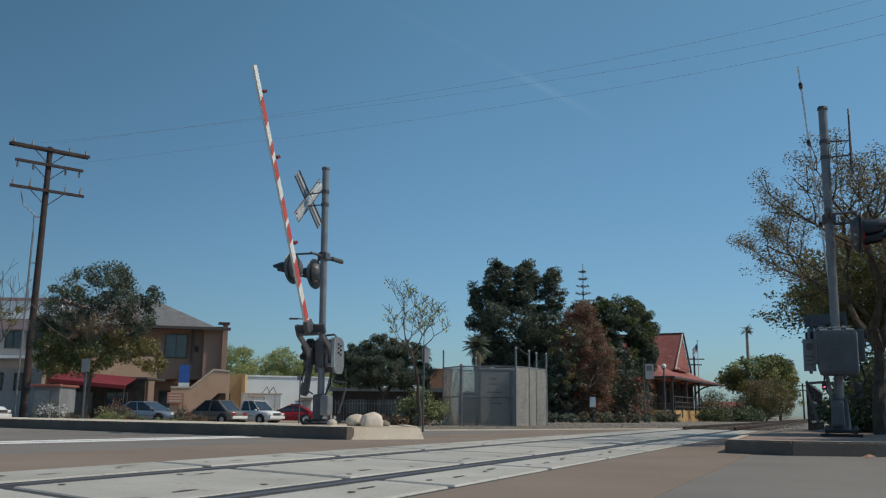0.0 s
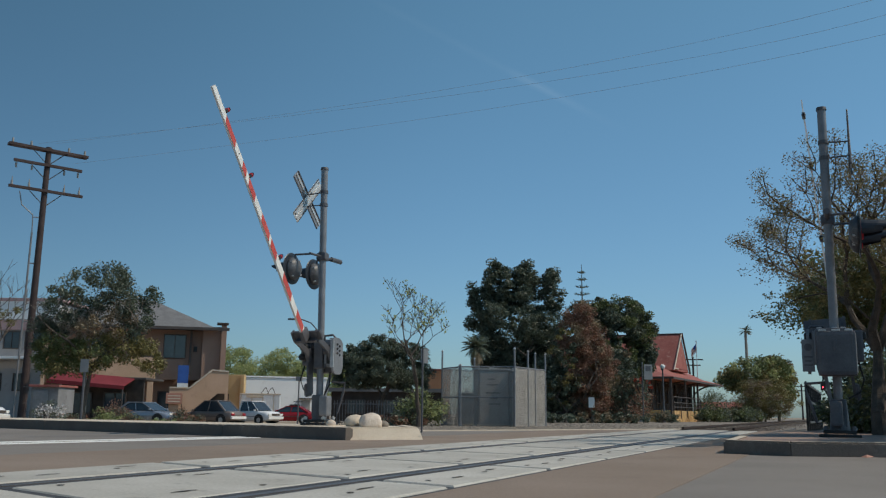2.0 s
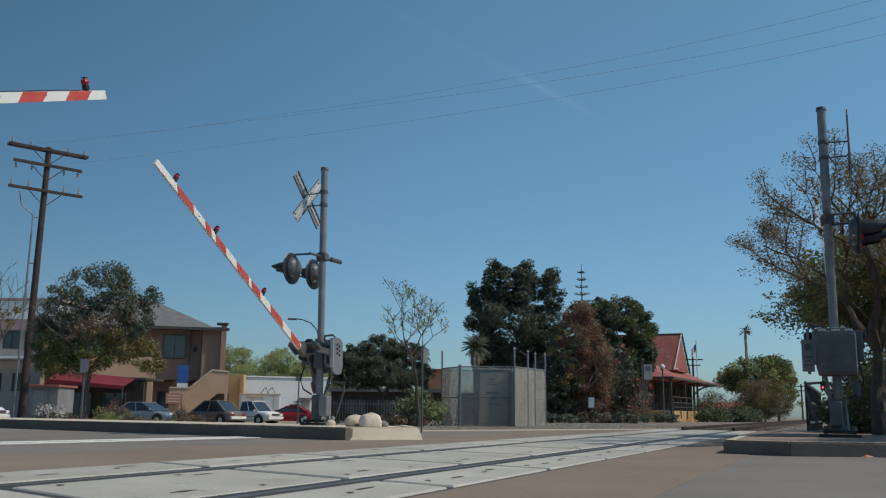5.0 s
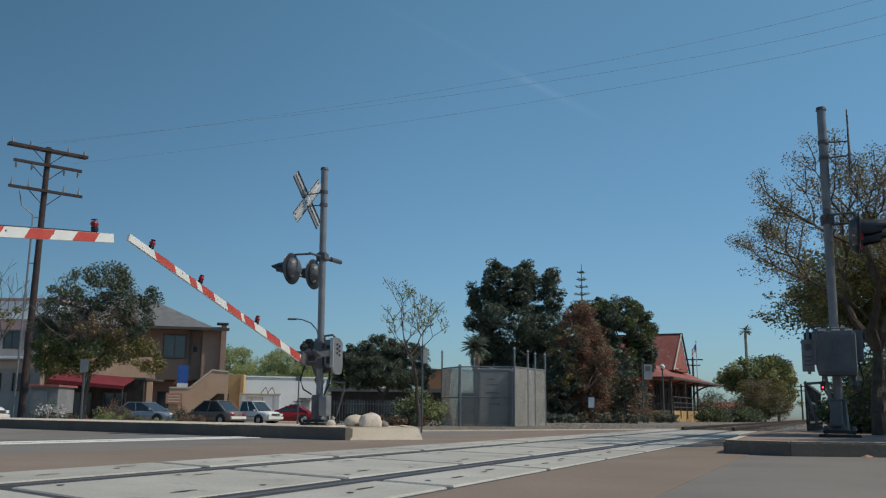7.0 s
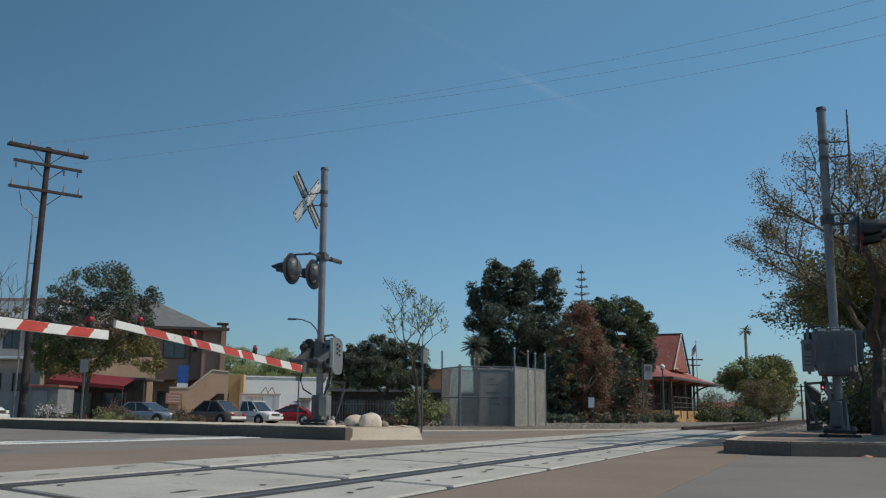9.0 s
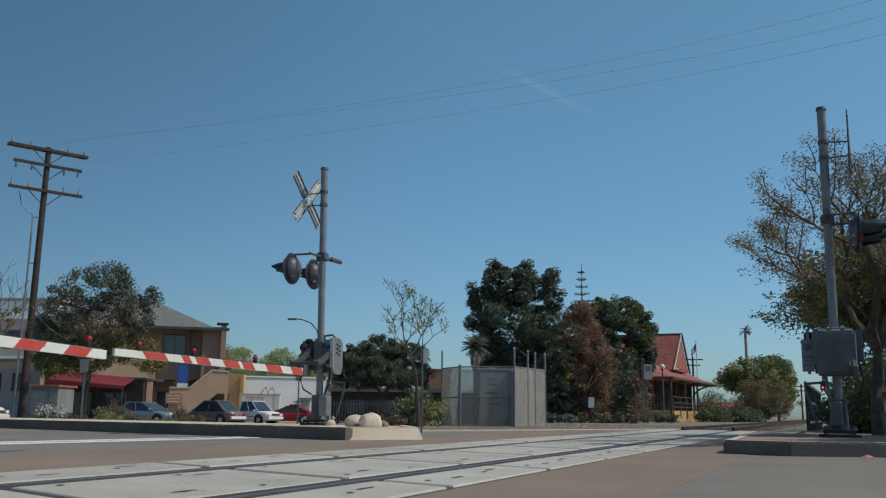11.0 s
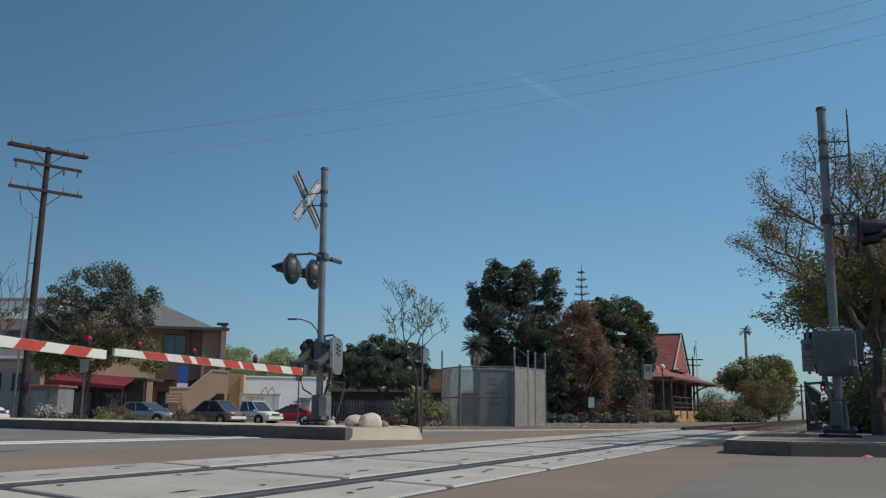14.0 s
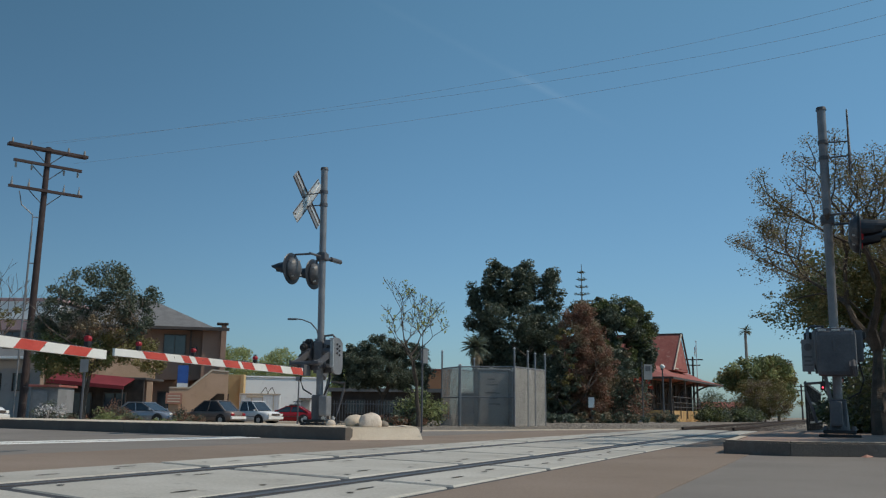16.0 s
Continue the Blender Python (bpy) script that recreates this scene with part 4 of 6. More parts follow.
def palm(loc, h, r, label, seed, fronds=22, flen=1.6, skirt=0):
    rnd = random.Random(seed)
    th = thing("palm_tree", loc, label, "palm tree")
    bm = B(); p = Vector((0, 0, -.2))
    for i in range(10):
        q = Vector((math.sin(i * .3) * .05, 0, h * (i + 1) / 10))
        rod(bm, p, q, r * (1.15 - .03 * i), r * (1.0 - .03 * i), seg=10); p = q
    part("trunk", bm, "bark_pale", th)
    for kind, cnt in (("frond", fronds), ("dry_frond", skirt)):
        for k in range(cnt):
            vs, fs = [], []
            a = rnd.uniform(0, 6.3)
            el = rnd.uniform(-.5, 1.2) if kind == "frond" else rnd.uniform(-1.4, -.9)
            d = Vector((math.cos(a) * math.cos(el), math.sin(a) * math.cos(el), math.sin(el)))
            q = Vector((0, 0, h)); side = Vector((-math.sin(a), math.cos(a), 0))
            n = 8
            for i in range(n):
                q2 = q + d * flen / n
                d = (d + Vector((0, 0, -.13))).normalized()
                w = flen * .16 * math.sin(math.pi * (i + .7) / n)
                for sd in (-1, 1):
                    k0 = len(vs)
                    tipv = q2 + side * sd * w * 1.3 + Vector((0, 0, -w * .6)) + d * w * .5
                    vs += [tuple(q), tuple(q2), tuple(tipv)]
                    fs.append((k0, k0 + 1, k0 + 2))
                q = q2
            raw("frond", vs, fs, "leaf_dark" if kind == "frond" else "leaf_brown", th)
    return th

def conifer(loc, h, label, seed):
    rnd = random.Random(seed)
    th = thing("pine_tree", loc, label, "tree")
    bm = B(); rod(bm, (0, 0, -.2), (0, 0, h), .22, .03, seg=10)
    vs, fs = [], []
    z = 3.0
    while z < h - .3:
        L = (h - z) * .2 + .22
        for k in range(6):
            a = k * 1.047 + z
            d = Vector((math.cos(a), math.sin(a), .18))
            rod(bm, (0, 0, z), Vector((0, 0, z)) + d * L, .03, .01, seg=5)
            for i in range(26):
                q = Vector((0, 0, z)) + d * L * rnd.uniform(.15, 1.05)
                e = Vector((rnd.gauss(0, .10), rnd.gauss(0, .10), rnd.gauss(0.05, .06)))
                k0 = len(vs)
                vs += [tuple(q), tuple(q + e + Vector((.03, .02, .05))), tuple(q + e * 1.2 + Vector((-.03, 0, -.03)))]
                fs.append((k0, k0 + 1, k0 + 2))
        z += .92
    part("trunk", bm, "bark", th)
    raw("crown", vs, fs, "leaf_dark", th)
    return th

def vegetation():
    G = land
    # street tree by the road
    st = tree("street_tree", (-14.8, 38, G(-14.8, 38)), 6.95, 5.7, "dark green street tree with dry grey twigs and yellowing lower leaves", "leaf_dark", 11, per=105, size=.105, cl_r=.07, trunk_r=.14, levels=4, fork=.36, aspect=1.7,
              zones=[("leaf_dark", [(.05, .80, .32, .15), (-.20, .68, .20, .15), (.32, .66, .16, .15), (.12, .90, .18, .08), (.46, .76, .07, .06), (-.30, .56, .14, .12)], 170),
                     ("leaf_mid", [(-.20, .44, .20, .12), (.02, .42, .22, .10), (-.28, .36, .12, .08)], 80),
                     ("leaf_olive", [(.42, .42, .17, .10), (.25, .46, .2, .1), (-.1, .38, .25, .07), (.5, .36, .08, .05)], 70),
                     ("leaf_brown", [(.08, .58, .28, .12)], 26)])
    bm, ends = limbs(random.Random(3), None, 5.4, .08, .85, 6, [3, 3, 2], start=.17, first=2.7, up=.8, wig=.2)
    for v in bm.verts:
        v.co.y -= 1.0 * min(1, max(0, v.co.z - 2.4)); v.co.x += .1 * v.co.z * .4
    part("dry_twigs", bm, "bark_pale", st, "dry grey bare twigs")
    bt = bare_tree("bare_tree", (-21.8, 44, G(-21.8, 44)), 8.5, "nearly leafless grey tree behind the utility pole", 5, r=.1, n_leaf=0, prob=0, levels=4)
    vs, fs = leaves(random.Random(6), [(.1, -.3, 5.4, .4), (.55, -.3, 5.25, .38), (.9, -.3, 4.9, .3), (1.2, -.3, 5.5, .22)], 90, .13)
    raw("leaf_cluster", vs, fs, "leaf_olive", bt, "last olive leaves")
    # round dense tree behind the island
    tree("round_tree", (-3.9, 60, G(-3.9, 60)), 5.8, 6.6, "dense dark green umbrella-shaped tree by the car park", "leaf_dark", 21, per=170, size=.13, crown_lo=.36, fork=.3,
         zones=[("leaf_dark", [(-.02, .84, .24, .14), (-.26, .74, .17, .15), (.24, .76, .20, .16), (.40, .58, .12, .17), (-.38, .58, .12, .15), (-.05, .64, .42, .16), (.05, .52, .42, .12), (-.22, .48, .25, .09), (.22, .45, .25, .08)], 400)], cl_r=.06, trunk_r=.2, levels=4)
    bare_tree("young_tree", (-0.75, 30.0, -0.06), 5.6, "young tree with thin bare limbs and sparse new leaves", 14, r=.1, n_leaf=3, size=.11, spread=.92, levels=6, start=.195, first=1.5, prob=.15, bark="bark", wig=.12)
    # tall trees by the depot
    tree("tall_tree", (5.0, 60, -.06), 11.0, 6.6, "tall dense dark green tree beside the station", "leaf_dark", 31, clump_n=760, per=150, size=.17, crown_lo=.08,
         lumps=[(-.05, .55, .40, .28), (-.20, .82, .18, .13), (.10, .83, .15, .11), (.34, .78, .12, .13), (-.36, .70, .12, .12), (.3, .5, .22, .22), (-.2, .36, .28, .14), (.2, .27, .33, .15), (0, .15, .4, .12),
                (-.21, .94, .06, .045), (.02, .92, .05, .04), (.10, .925, .05, .03), (.36, .91, .045, .05), (-.43, .80, .05, .04), (-.45, .60, .05, .06)], cl_r=.075, trunk_r=.3)
    tree("tall_tree", (12.9, 66, -.06), 9.5, 6.0, "broad dark green tree leaning toward the station roof", ["leaf_dark", "leaf_dark", "leaf_mid"], 32, clump_n=620, per=150, size=.17, crown_lo=.08,
         lumps=[(-.05, .6, .40, .28), (-.2, .82, .22, .13), (.10, .85, .22, .12), (.30, .62, .16, .22), (-.44, .84, .14, .10), (-.38, .62, .14, .2), (.22, .40, .18, .18), (-.1, .25, .4, .2), (.24, .90, .05, .04), (.36, .76, .06, .06)], cl_r=.075, trunk_r=.28)
    tree("rust_tree", (8.65, 56, -.06), 7.45, 3.7, "rusty red brown leafed tree between green trees", ["leaf_rust", "leaf_brown", "leaf_rust"], 33, clump_n=330, per=130, size=.11, crown_lo=.08,
         lumps=[(0, .72, .40, .22), (.14, .5, .42, .25), (.1, .3, .40, .25), (-.05, .90, .26, .09)], cl_r=.12, trunk_r=.14)
    tree("under_tree", (7.4, 55, -.06), 6.1, 2.2, "grey green shrubby tree before the rusty one", ["leaf_dark", "leaf_olive", "leaf_dark"], 134, clump_n=80, per=80, size=.14, crown_lo=.1, lumps=[(0, .78, .42, .2), (.1, .5, .5, .25), (-.1, .3, .5, .2)], cl_r=.12, trunk_r=.1)
    tree("under_tree", (10.6, 58, -.06), 5.2, 3.8, "dark shaded low tree under the tall trees", ["leaf_dark", "leaf_brown", "leaf_dark"], 34, clump_n=90, per=70, size=.22, crown_lo=.06, lumps=[(0, .5, .5, .45)], cl_r=.14, trunk_r=.12)
    tree("under_tree", (6.6, 57, -.06), 4.2, 3.6, "dark shaded low tree under the tall trees", "leaf_dark", 35, clump_n=90, per=70, size=.22, crown_lo=.06, lumps=[(0, .5, .5, .45)], cl_r=.14, trunk_r=.12)
    shrub("red_flower_shrub", (12.5, 60, -.06), 2.2, 1.6, 3.6, "large shaded shrub with a few red flowers", ["leaf_rust", "leaf_dark", "leaf_dark"], 36, n=24, per=45, size=.16, r=.16)
    shrub("red_flower_shrub", (12.3, 56.5, 1.9), 1.5, .8, 1.2, "spray of bright red bougainvillea flowers", ["leaf_red", "leaf_dark"], 136, n=9, per=30, size=.13, r=.14)
    shrub("red_flower_shrub", (11.6, 57, -.06), 2.4, 1.6, 2.6, "low shrub with a few red flowers", ["leaf_dark", "leaf_rust"], 37, n=24, per=45, size=.16, r=.18)
    shrub("low_shrub", (14.9, 62, -.06), 2.4, 1.4, 1.0, "low brownish shrub in front of the station", ["leaf_brown", "leaf_dark"], 38, n=28, per=45, size=.12, r=.28)
    shrub("low_shrub", (4.8, 50, -.06), 5.5, 1.6, .8, "low dark shrub beneath the trees", ["leaf_dark", "leaf_dark"], 39, n=34, per=50, size=.16, r=.25)
    shrub("low_shrub", (9.6, 54, -.06), 5.0, 1.6, .9, "low dark shrub beneath the trees", ["leaf_dark", "leaf_brown"], 40, n=34, per=50, size=.16, r=.25)
    palm((1.9, 50, -.06), 4.1, .17, "short fan palm with a skirt of dry fronds", 41, fronds=60, flen=1.0, skirt=40)
    conifer((17.1, 110, -.06), 18.8, "tall thin star-shaped pine behind the trees", 42)
    shrub("yellow_shrub", (-.75, 32, -.1), 1.6, 1.2, 1.75, "straggly shrub with yellow green leaves", ["leaf_mid", "leaf_light", "leaf_dark"], 43, n=22, per=45, size=.1, r=.2)
    shrub("low_shrub", (-1.2, 31.4, -.1), 1.7, 1.0, .75, "low reddish shrub beside the fence", ["leaf_dark", "leaf_rust"], 44, n=24, per=45, size=.09, r=.3)
    # pale spring trees far behind
    for i, (x, y, h, w) in enumerate(((-27.5, 120, 9.4, 7), (-23.0, 125, 9.6, 7.5), (-18.0, 122, 8.0, 5.5), (-14.8, 128, 7.6, 6))):
        tree("spring_tree", (x, y, -.48), h, w, "pale green spring-leafed tree behind the white building", "leaf_light", 50 + i, clump_n=130, per=120, size=.24, crown_lo=.15, cl_r=.14, trunk_r=.2)
    # toward the end of the track
    tree("lawn_tree", (39.0, 106, -.06), 7.7, 4.6, "grey olive tree behind the bright green one", ["leaf_olive", "leaf_brown", "leaf_dark"], 161, clump_n=150, per=90, size=.2, crown_lo=.3, lumps=[(0, .72, .45, .25), (.2, .6, .3, .2), (-.2, .55, .3, .2)], cl_r=.12, trunk_r=.2)
    tree("lawn_tree", (33.3, 96, -.06), 7.0, 7.6, "rounded bright green tree in front of the palm", ["leaf_mid", "leaf_light", "leaf_mid", "leaf_olive"], 61, clump_n=190, per=80, size=.3, crown_lo=.3, lumps=[(-.1, .68, .42, .26), (.25, .72, .3, .24), (-.35, .6, .2, .16), (.1, .45, .4, .2)], cl_r=.11, trunk_r=.25)
    tree("olive_bush", (30.3, 86, -.06), 4.6, 5.4, "large olive brown bush beside the track", ["leaf_olive", "leaf_brown", "leaf_olive"], 62, clump_n=150, per=170, size=.13, crown_lo=.05, lumps=[(0, .5, .45, .42), (.2, .35, .4, .3), (-.2, .3, .35, .3)], cl_r=.12, trunk_r=.14)
    for i, (x, y, w, h) in enumerate(((22.3, 76, 2.6, 1.55), (24.8, 78, 3.0, 1.4), (26.6, 80, 3.0, 1.7), (25.6, 86, 3.0, 3.4))):
        shrub("hedge_shrub", (x, y, -.06), w, 1.8, h, "clipped dark green shrub near the station platform", ["leaf_dark", "leaf_mid"], 63 + i, n=30, per=60, size=.16, r=.28)
    palm((50.3, 150, -.06), 14.6, .28, "tall palm with a small windblown head", 70, fronds=30, flen=1.35)
    # half-bare tree over the corner
    rnd = random.Random(9)
    th = thing("corner_tree", (7.36, 15.4, .15), "half-bare spreading tree with sparse olive brown leaves", "tree")
    bm, ends = limbs(rnd, None, 5.7, .16, .80, 5, [2, 3], start=.25, up=.85, wig=.2, first=1.5)
    part("trunk", bm, "bark", th)
    for mt, pr, k, sz, lo in (("leaf_olive", .9, 46, .042, 0), ("leaf_brown", .95, 52, .04, 1.8), ("leaf_mid", .8, 44, .05, -1)):
        cl = [(p.x, p.y, p.z, .2) for p, lv in ends if lv >= 3 and rnd.random() < pr and p.z > lo and (mt != "leaf_mid" or p.z < 3.0) and (p.z < 3.9 or rnd.random() < .3)]
        vs, fs = leaves(rnd, cl, k, sz)
        raw("crown", vs, fs, mt, th)
    part("low_bough", tube(B(), [(0, 0, 1.9), (-.5, -.1, 2.3), (-.9, -.1, 2.36), (-1.2, -.05, 2.3), (-1.4, 0, 2.22)], .013, 6), "bark", th)
    cl = [(-.45 - 1.5 * i / 13 + rnd.uniform(-.1, .1), rnd.uniform(-.3, .3), 2.15 + rnd.uniform(-.45, .35) * (1 - .5 * i / 13), .16 if i < 10 else .1) for i in range(14) for _ in range(2)]
    vs, fs = leaves(rnd, cl, 34, .055)
    raw("low_leaves", vs, fs, "leaf_olive", th, "hanging olive green lower leaves")
    part("side_bough", tube(B(), [(-.1, 0, 1.95), (-.6, .1, 2.6), (-1.2, .1, 3.0), (-1.6, 0, 3.1), (-1.8, 0, 3.2)], .012, 6), "bark", th)
    cl = [(-.5 - 1.6 * i / 13 + rnd.uniform(-.15, .15), rnd.uniform(-.4, .4), 2.65 + .5 * i / 13 + rnd.uniform(-.4, .4), .17) for i in range(14) for _ in range(3)]
    vs, fs = leaves(rnd, cl, 24, .05)
    raw("side_leaves", vs, fs, "leaf_brown", th, "sparse pale brown leaves")
    tree("shade_tree", (9.35, 19.5, .0), 4.6, 4.6, "olive lower foliage behind the corner tree", ["leaf_olive", "leaf_mid", "leaf_olive"], 72, clump_n=240, per=230, size=.07, crown_lo=.42, lumps=[(0, .72, .45, .22), (-.12, .66, .34, .2), (.2, .6, .35, .25)], cl_r=.11, trunk_r=.16)
    # two unseen trees added beside the view to shade signal, kerb and pavement
    for x, y, sd in ((9.4, 13.9, 75), (9.5, 10.7, 175)):
        tree("shade_tree", (x, y, .16), 5.6, 3.7, "added olive tree out of view, shading the corner pavement", ["leaf_olive", "leaf_dark"], sd, clump_n=170, per=80, size=.14, crown_lo=.2, lumps=[(0, .74, .45, .24), (-.15, .6, .35, .22), (.15, .5, .35, .2)], cl_r=.12, trunk_r=.14)
    for i, (x, y, w, h) in enumerate(((8.3, 16.9, 1.3, 1.7), (8.8, 16.4, 1.5, 1.5), (8.0, 18.0, 1.0, 1.1), (8.7, 18.6, 1.2, 1.9), (9.3, 18.2, 1.8, 2.3), (9.6, 17.0, 2.2, 2.0), (10.4, 19.5, 2.4, 3.0))):
        shrub("dark_shrub", (x, y, .1), w, 1.4, h, "dark shaded shrub behind the corner signal", ["leaf_dark", "leaf_mid"], 73 + i, n=34, per=70, size=.09, r=.24)
    # planting strip in front of the lots
    for i in range(7):
        x = -17.6 + i * .95; y = 44 + (i % 3)
        shrub("strip_plant", (x, y, G(x, y)), 1.3, 1.0, (.5 if 3 <= i <= 5 else .8) + .12 * (i % 2), "low green and brown strip planting", ["leaf_mid", "leaf_light"] if i % 3 else ["leaf_rust", "leaf_dark"], 80 + i, n=16, per=40, size=.1, r=.35)
    shrub("white_flower_shrub", (-19.6, 46, G(-19.6, 46)), 1.6, 1.2, 1.5, "shrub covered with white flowers", ["flower_white", "leaf_dark"], 90, n=22, per=40, size=.1, r=.2)
    for i, (x, y, h) in enumerate(((-14.6, 52, 1.2), (-18.4, 52, 1.7))):
        shrub("red_stem_shrub", (x, y, G(x, y)), 1.5, 1.0, h, "reddish brown shrub in front of the building", ["leaf_rust", "leaf_dark"], 91 + i, n=22, per=40, size=.12, r=.22)
vegetation()

# ---- buildings ----
def wall_box(th, name, c, s, mat, m=None, bevel=0.02, label=""):
    return part(name, box(B(), c, s, m, bevel), mat, th, label)

def window(th, c, w, h, m=None, depth=.08):
    """Framed window whose glass sits back in its frame; front toward -y."""
    fr = B()
    for dx in (-1, 1):
        box(fr, (c[0] + dx * (w / 2 + .03), c[1], c[2]), (.08, .12, h + .14), m)
    for dz in (-1, 1):
        box(fr, (c[0], c[1], c[2] + dz * (h / 2 + .03)), (w, .12, .08), m)
    box(fr, (c[0], c[1], c[2]), (.05, .09, h), m)
    w_ = part("window", fr, "trim_dark", th)
    part("pane", box(B(), (c[0], c[1] + .03, c[2]), (w, .02, h), m), "glass", w_)

def apartments():
    z = -0.48
    th = thing("apartment_building", (-18.05, 76, z), "tan and brown stucco two-storey building with grey hip roof", "building", turn=15)
    W, D, H = 14.0, 12.0, 8.0
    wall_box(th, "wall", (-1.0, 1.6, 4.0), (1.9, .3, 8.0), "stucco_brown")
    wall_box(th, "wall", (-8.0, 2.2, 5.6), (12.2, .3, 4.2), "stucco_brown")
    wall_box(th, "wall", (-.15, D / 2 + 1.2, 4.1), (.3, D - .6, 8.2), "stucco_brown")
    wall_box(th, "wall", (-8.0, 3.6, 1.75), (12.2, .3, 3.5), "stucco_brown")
    wall_box(th, "wall", (-14.1, D / 2, 3.9), (.3, D - .6, 7.8), "stucco_tan")
    wall_box(th, "wall", (-7, D + 1, 3.9), (14, .3, 7.8), "stucco_tan")
    # balcony band and its posts
    wall_box(th, "balcony", (-9.3, 1.0, 4.35), (7.4, 2.2, 1.7), "stucco_tan", label="tan stucco balcony band")
    for x in (-5.9, -8.3, -11.2):
        wall_box(th, "post", (x, .2, 1.75), (.45, .45, 3.5), "stucco_tan")
    wall_box(th, "corner_pier", (-.22, 1.2, 4.15), (.44, .5, 8.3), "stucco_brown")
    # roof: hip with eaves
    bm = B()
    e = .7
    lo = [(-W - e, -e + 1.0, 7.75), (.1 - .9, -e + 1.0, 7.75), (.1 - .9, D + 1 + e, 7.75), (-W - e, D + 1 + e, 7.75)]
    v = [bm.verts.new(p) for p in lo]; r0 = bm.verts.new((-W + 5, D / 2 + 1, 10.7)); r1 = bm.verts.new((-6.4, D / 2 + 1, 10.7))
    for f_ in ((v[0], v[1], r1, r0), (v[1], v[2], r1), (v[2], v[3], r0, r1), (v[3], v[0], r0), tuple(v[::-1])):
        bm.faces.new(f_)
    bmesh.ops.recalc_face_normals(bm, faces=bm.faces)
    roof = part("roof", bm, "roof_grey", th, "grey shingled hip roof")
    wall_box(th, "fascia", (-7.4, .28, 7.72), (15.2, .08, .26), "trim_dark")
    wall_box(th, "parapet", (-.35, 1.3, 8.26), (.95, 1.2, .14), "trim_dark")
    for x, zz, w, h in ((-4.2, 6.3, 1.7, 1.9), (-7.2, 6.2, 1.2, 1.2), (-10.4, 6.2, 1.6, 1.2)):
        window(th, (x, 2.02, zz), w, h)
    for x in (-4.6, -7.4, -10.2):
        window(th, (x, 3.42, 1.7), 1.5, 1.6)
    # no hollow is cut: a dark upright box draws the shade of a recess
    wall_box(th, "recess_shade", (-2.9, 1.9, 5.9), (.18, .5, 4.0), "trim_dark")
    wall_box(th, "wall_lamp", (-2.5, 2.0, 6.1), (.3, .2, .45), "black", bevel=.03)
    # outside stair with a solid sloping parapet
    bm = B()
    prof = [(-4.3, .1), (-4.3, 2.7), (-2.75, 2.7), (-1.05, 4.15), (.25, 4.05), (.25, 2.35), (-.55, 2.35), (-2.2, .85), (-2.2, .1)]
    a = [bm.verts.new((x, -2.0, q)) for x, q in prof]; b_ = [bm.verts.new((x, -1.75, q)) for x, q in prof]
    bm.faces.new(a); bm.faces.new(b_[::-1])
    for i in range(len(prof)):
        j = (i + 1) % len(prof); bm.faces.new((a[i], a[j], b_[j], b_[i]))
    bmesh.ops.recalc_face_normals(bm, faces=bm.faces)
    st = part("stair_parapet", bm, "stucco_tan", th, "tan stucco stair parapet")
    bm = B()
    for (x0, q0), (x1, q1) in zip(prof[1:5], prof[2:5]):
        d = Vector((x1 - x0, 0, q1 - q0)); c = Vector(((x0 + x1) / 2, -1.88, (q0 + q1) / 2 + .06))
        box(bm, (0, 0, 0), (d.length, .36, .12), Matrix.Translation(c) @ Matrix.Rotation(-math.atan2(d.z, d.x), 4, "Y"))
    part("coping", bm, "kerb_light", st)
    wall_box(th, "stair_pier", (.12, -1.87, 1.2), (.26, .25, 2.36), "stucco_tan")
    # dark sheet added behind the notch to draw the shadow below the stair
    wall_box(th, "under_stair_shade", (-1.0, -.2, 1.2), (2.8, .2, 2.3), "wood_dark")
    bm = B()
    for i in range(13):
        box(bm, (-4.0 + i * .29, -.85, .15 + i * .24), (.3, 1.7, .28 + 0 * i))
    part("stair_steps", bm, "kerb_light", th)
    wall_box(th, "landing", (-.4, -.2, 3.3), (1.3, 3.0, .25), "stucco_tan")
    # banner and board
    wall_box(th, "banner", (-3.35, -.3 + .2, 3.75), (.85, .03, 1.75), "banner", bevel=0, label="tall blue banner")
    wall_box(th, "banner_foot", (-3.35, -.104, 3.02), (.85, .034, .30), "stucco_white", bevel=0, label="pale foot of the banner")
    wall_box(th, "banner_pole", (-3.35, .02, 2.4), (.06, .06, 4.8), "galv_dark", bevel=0)
    bd = wall_box(th, "notice_board", (-3.9, -2.2, 1.9), (1.25, .08, .85), "sign_red", label="red notice board with pale bars")
    for k in range(3):
        part("text_bar", box(B(), (-3.9, -2.25, 2.1 - k * .22), (.95, .012, .08)), "kerb_light", bd)
    for x in (-4.45, -3.3):
        wall_box(th, "board_post", (x, -2.16, 1.1), (.08, .08, 2.2), "trim_dark", bevel=0)

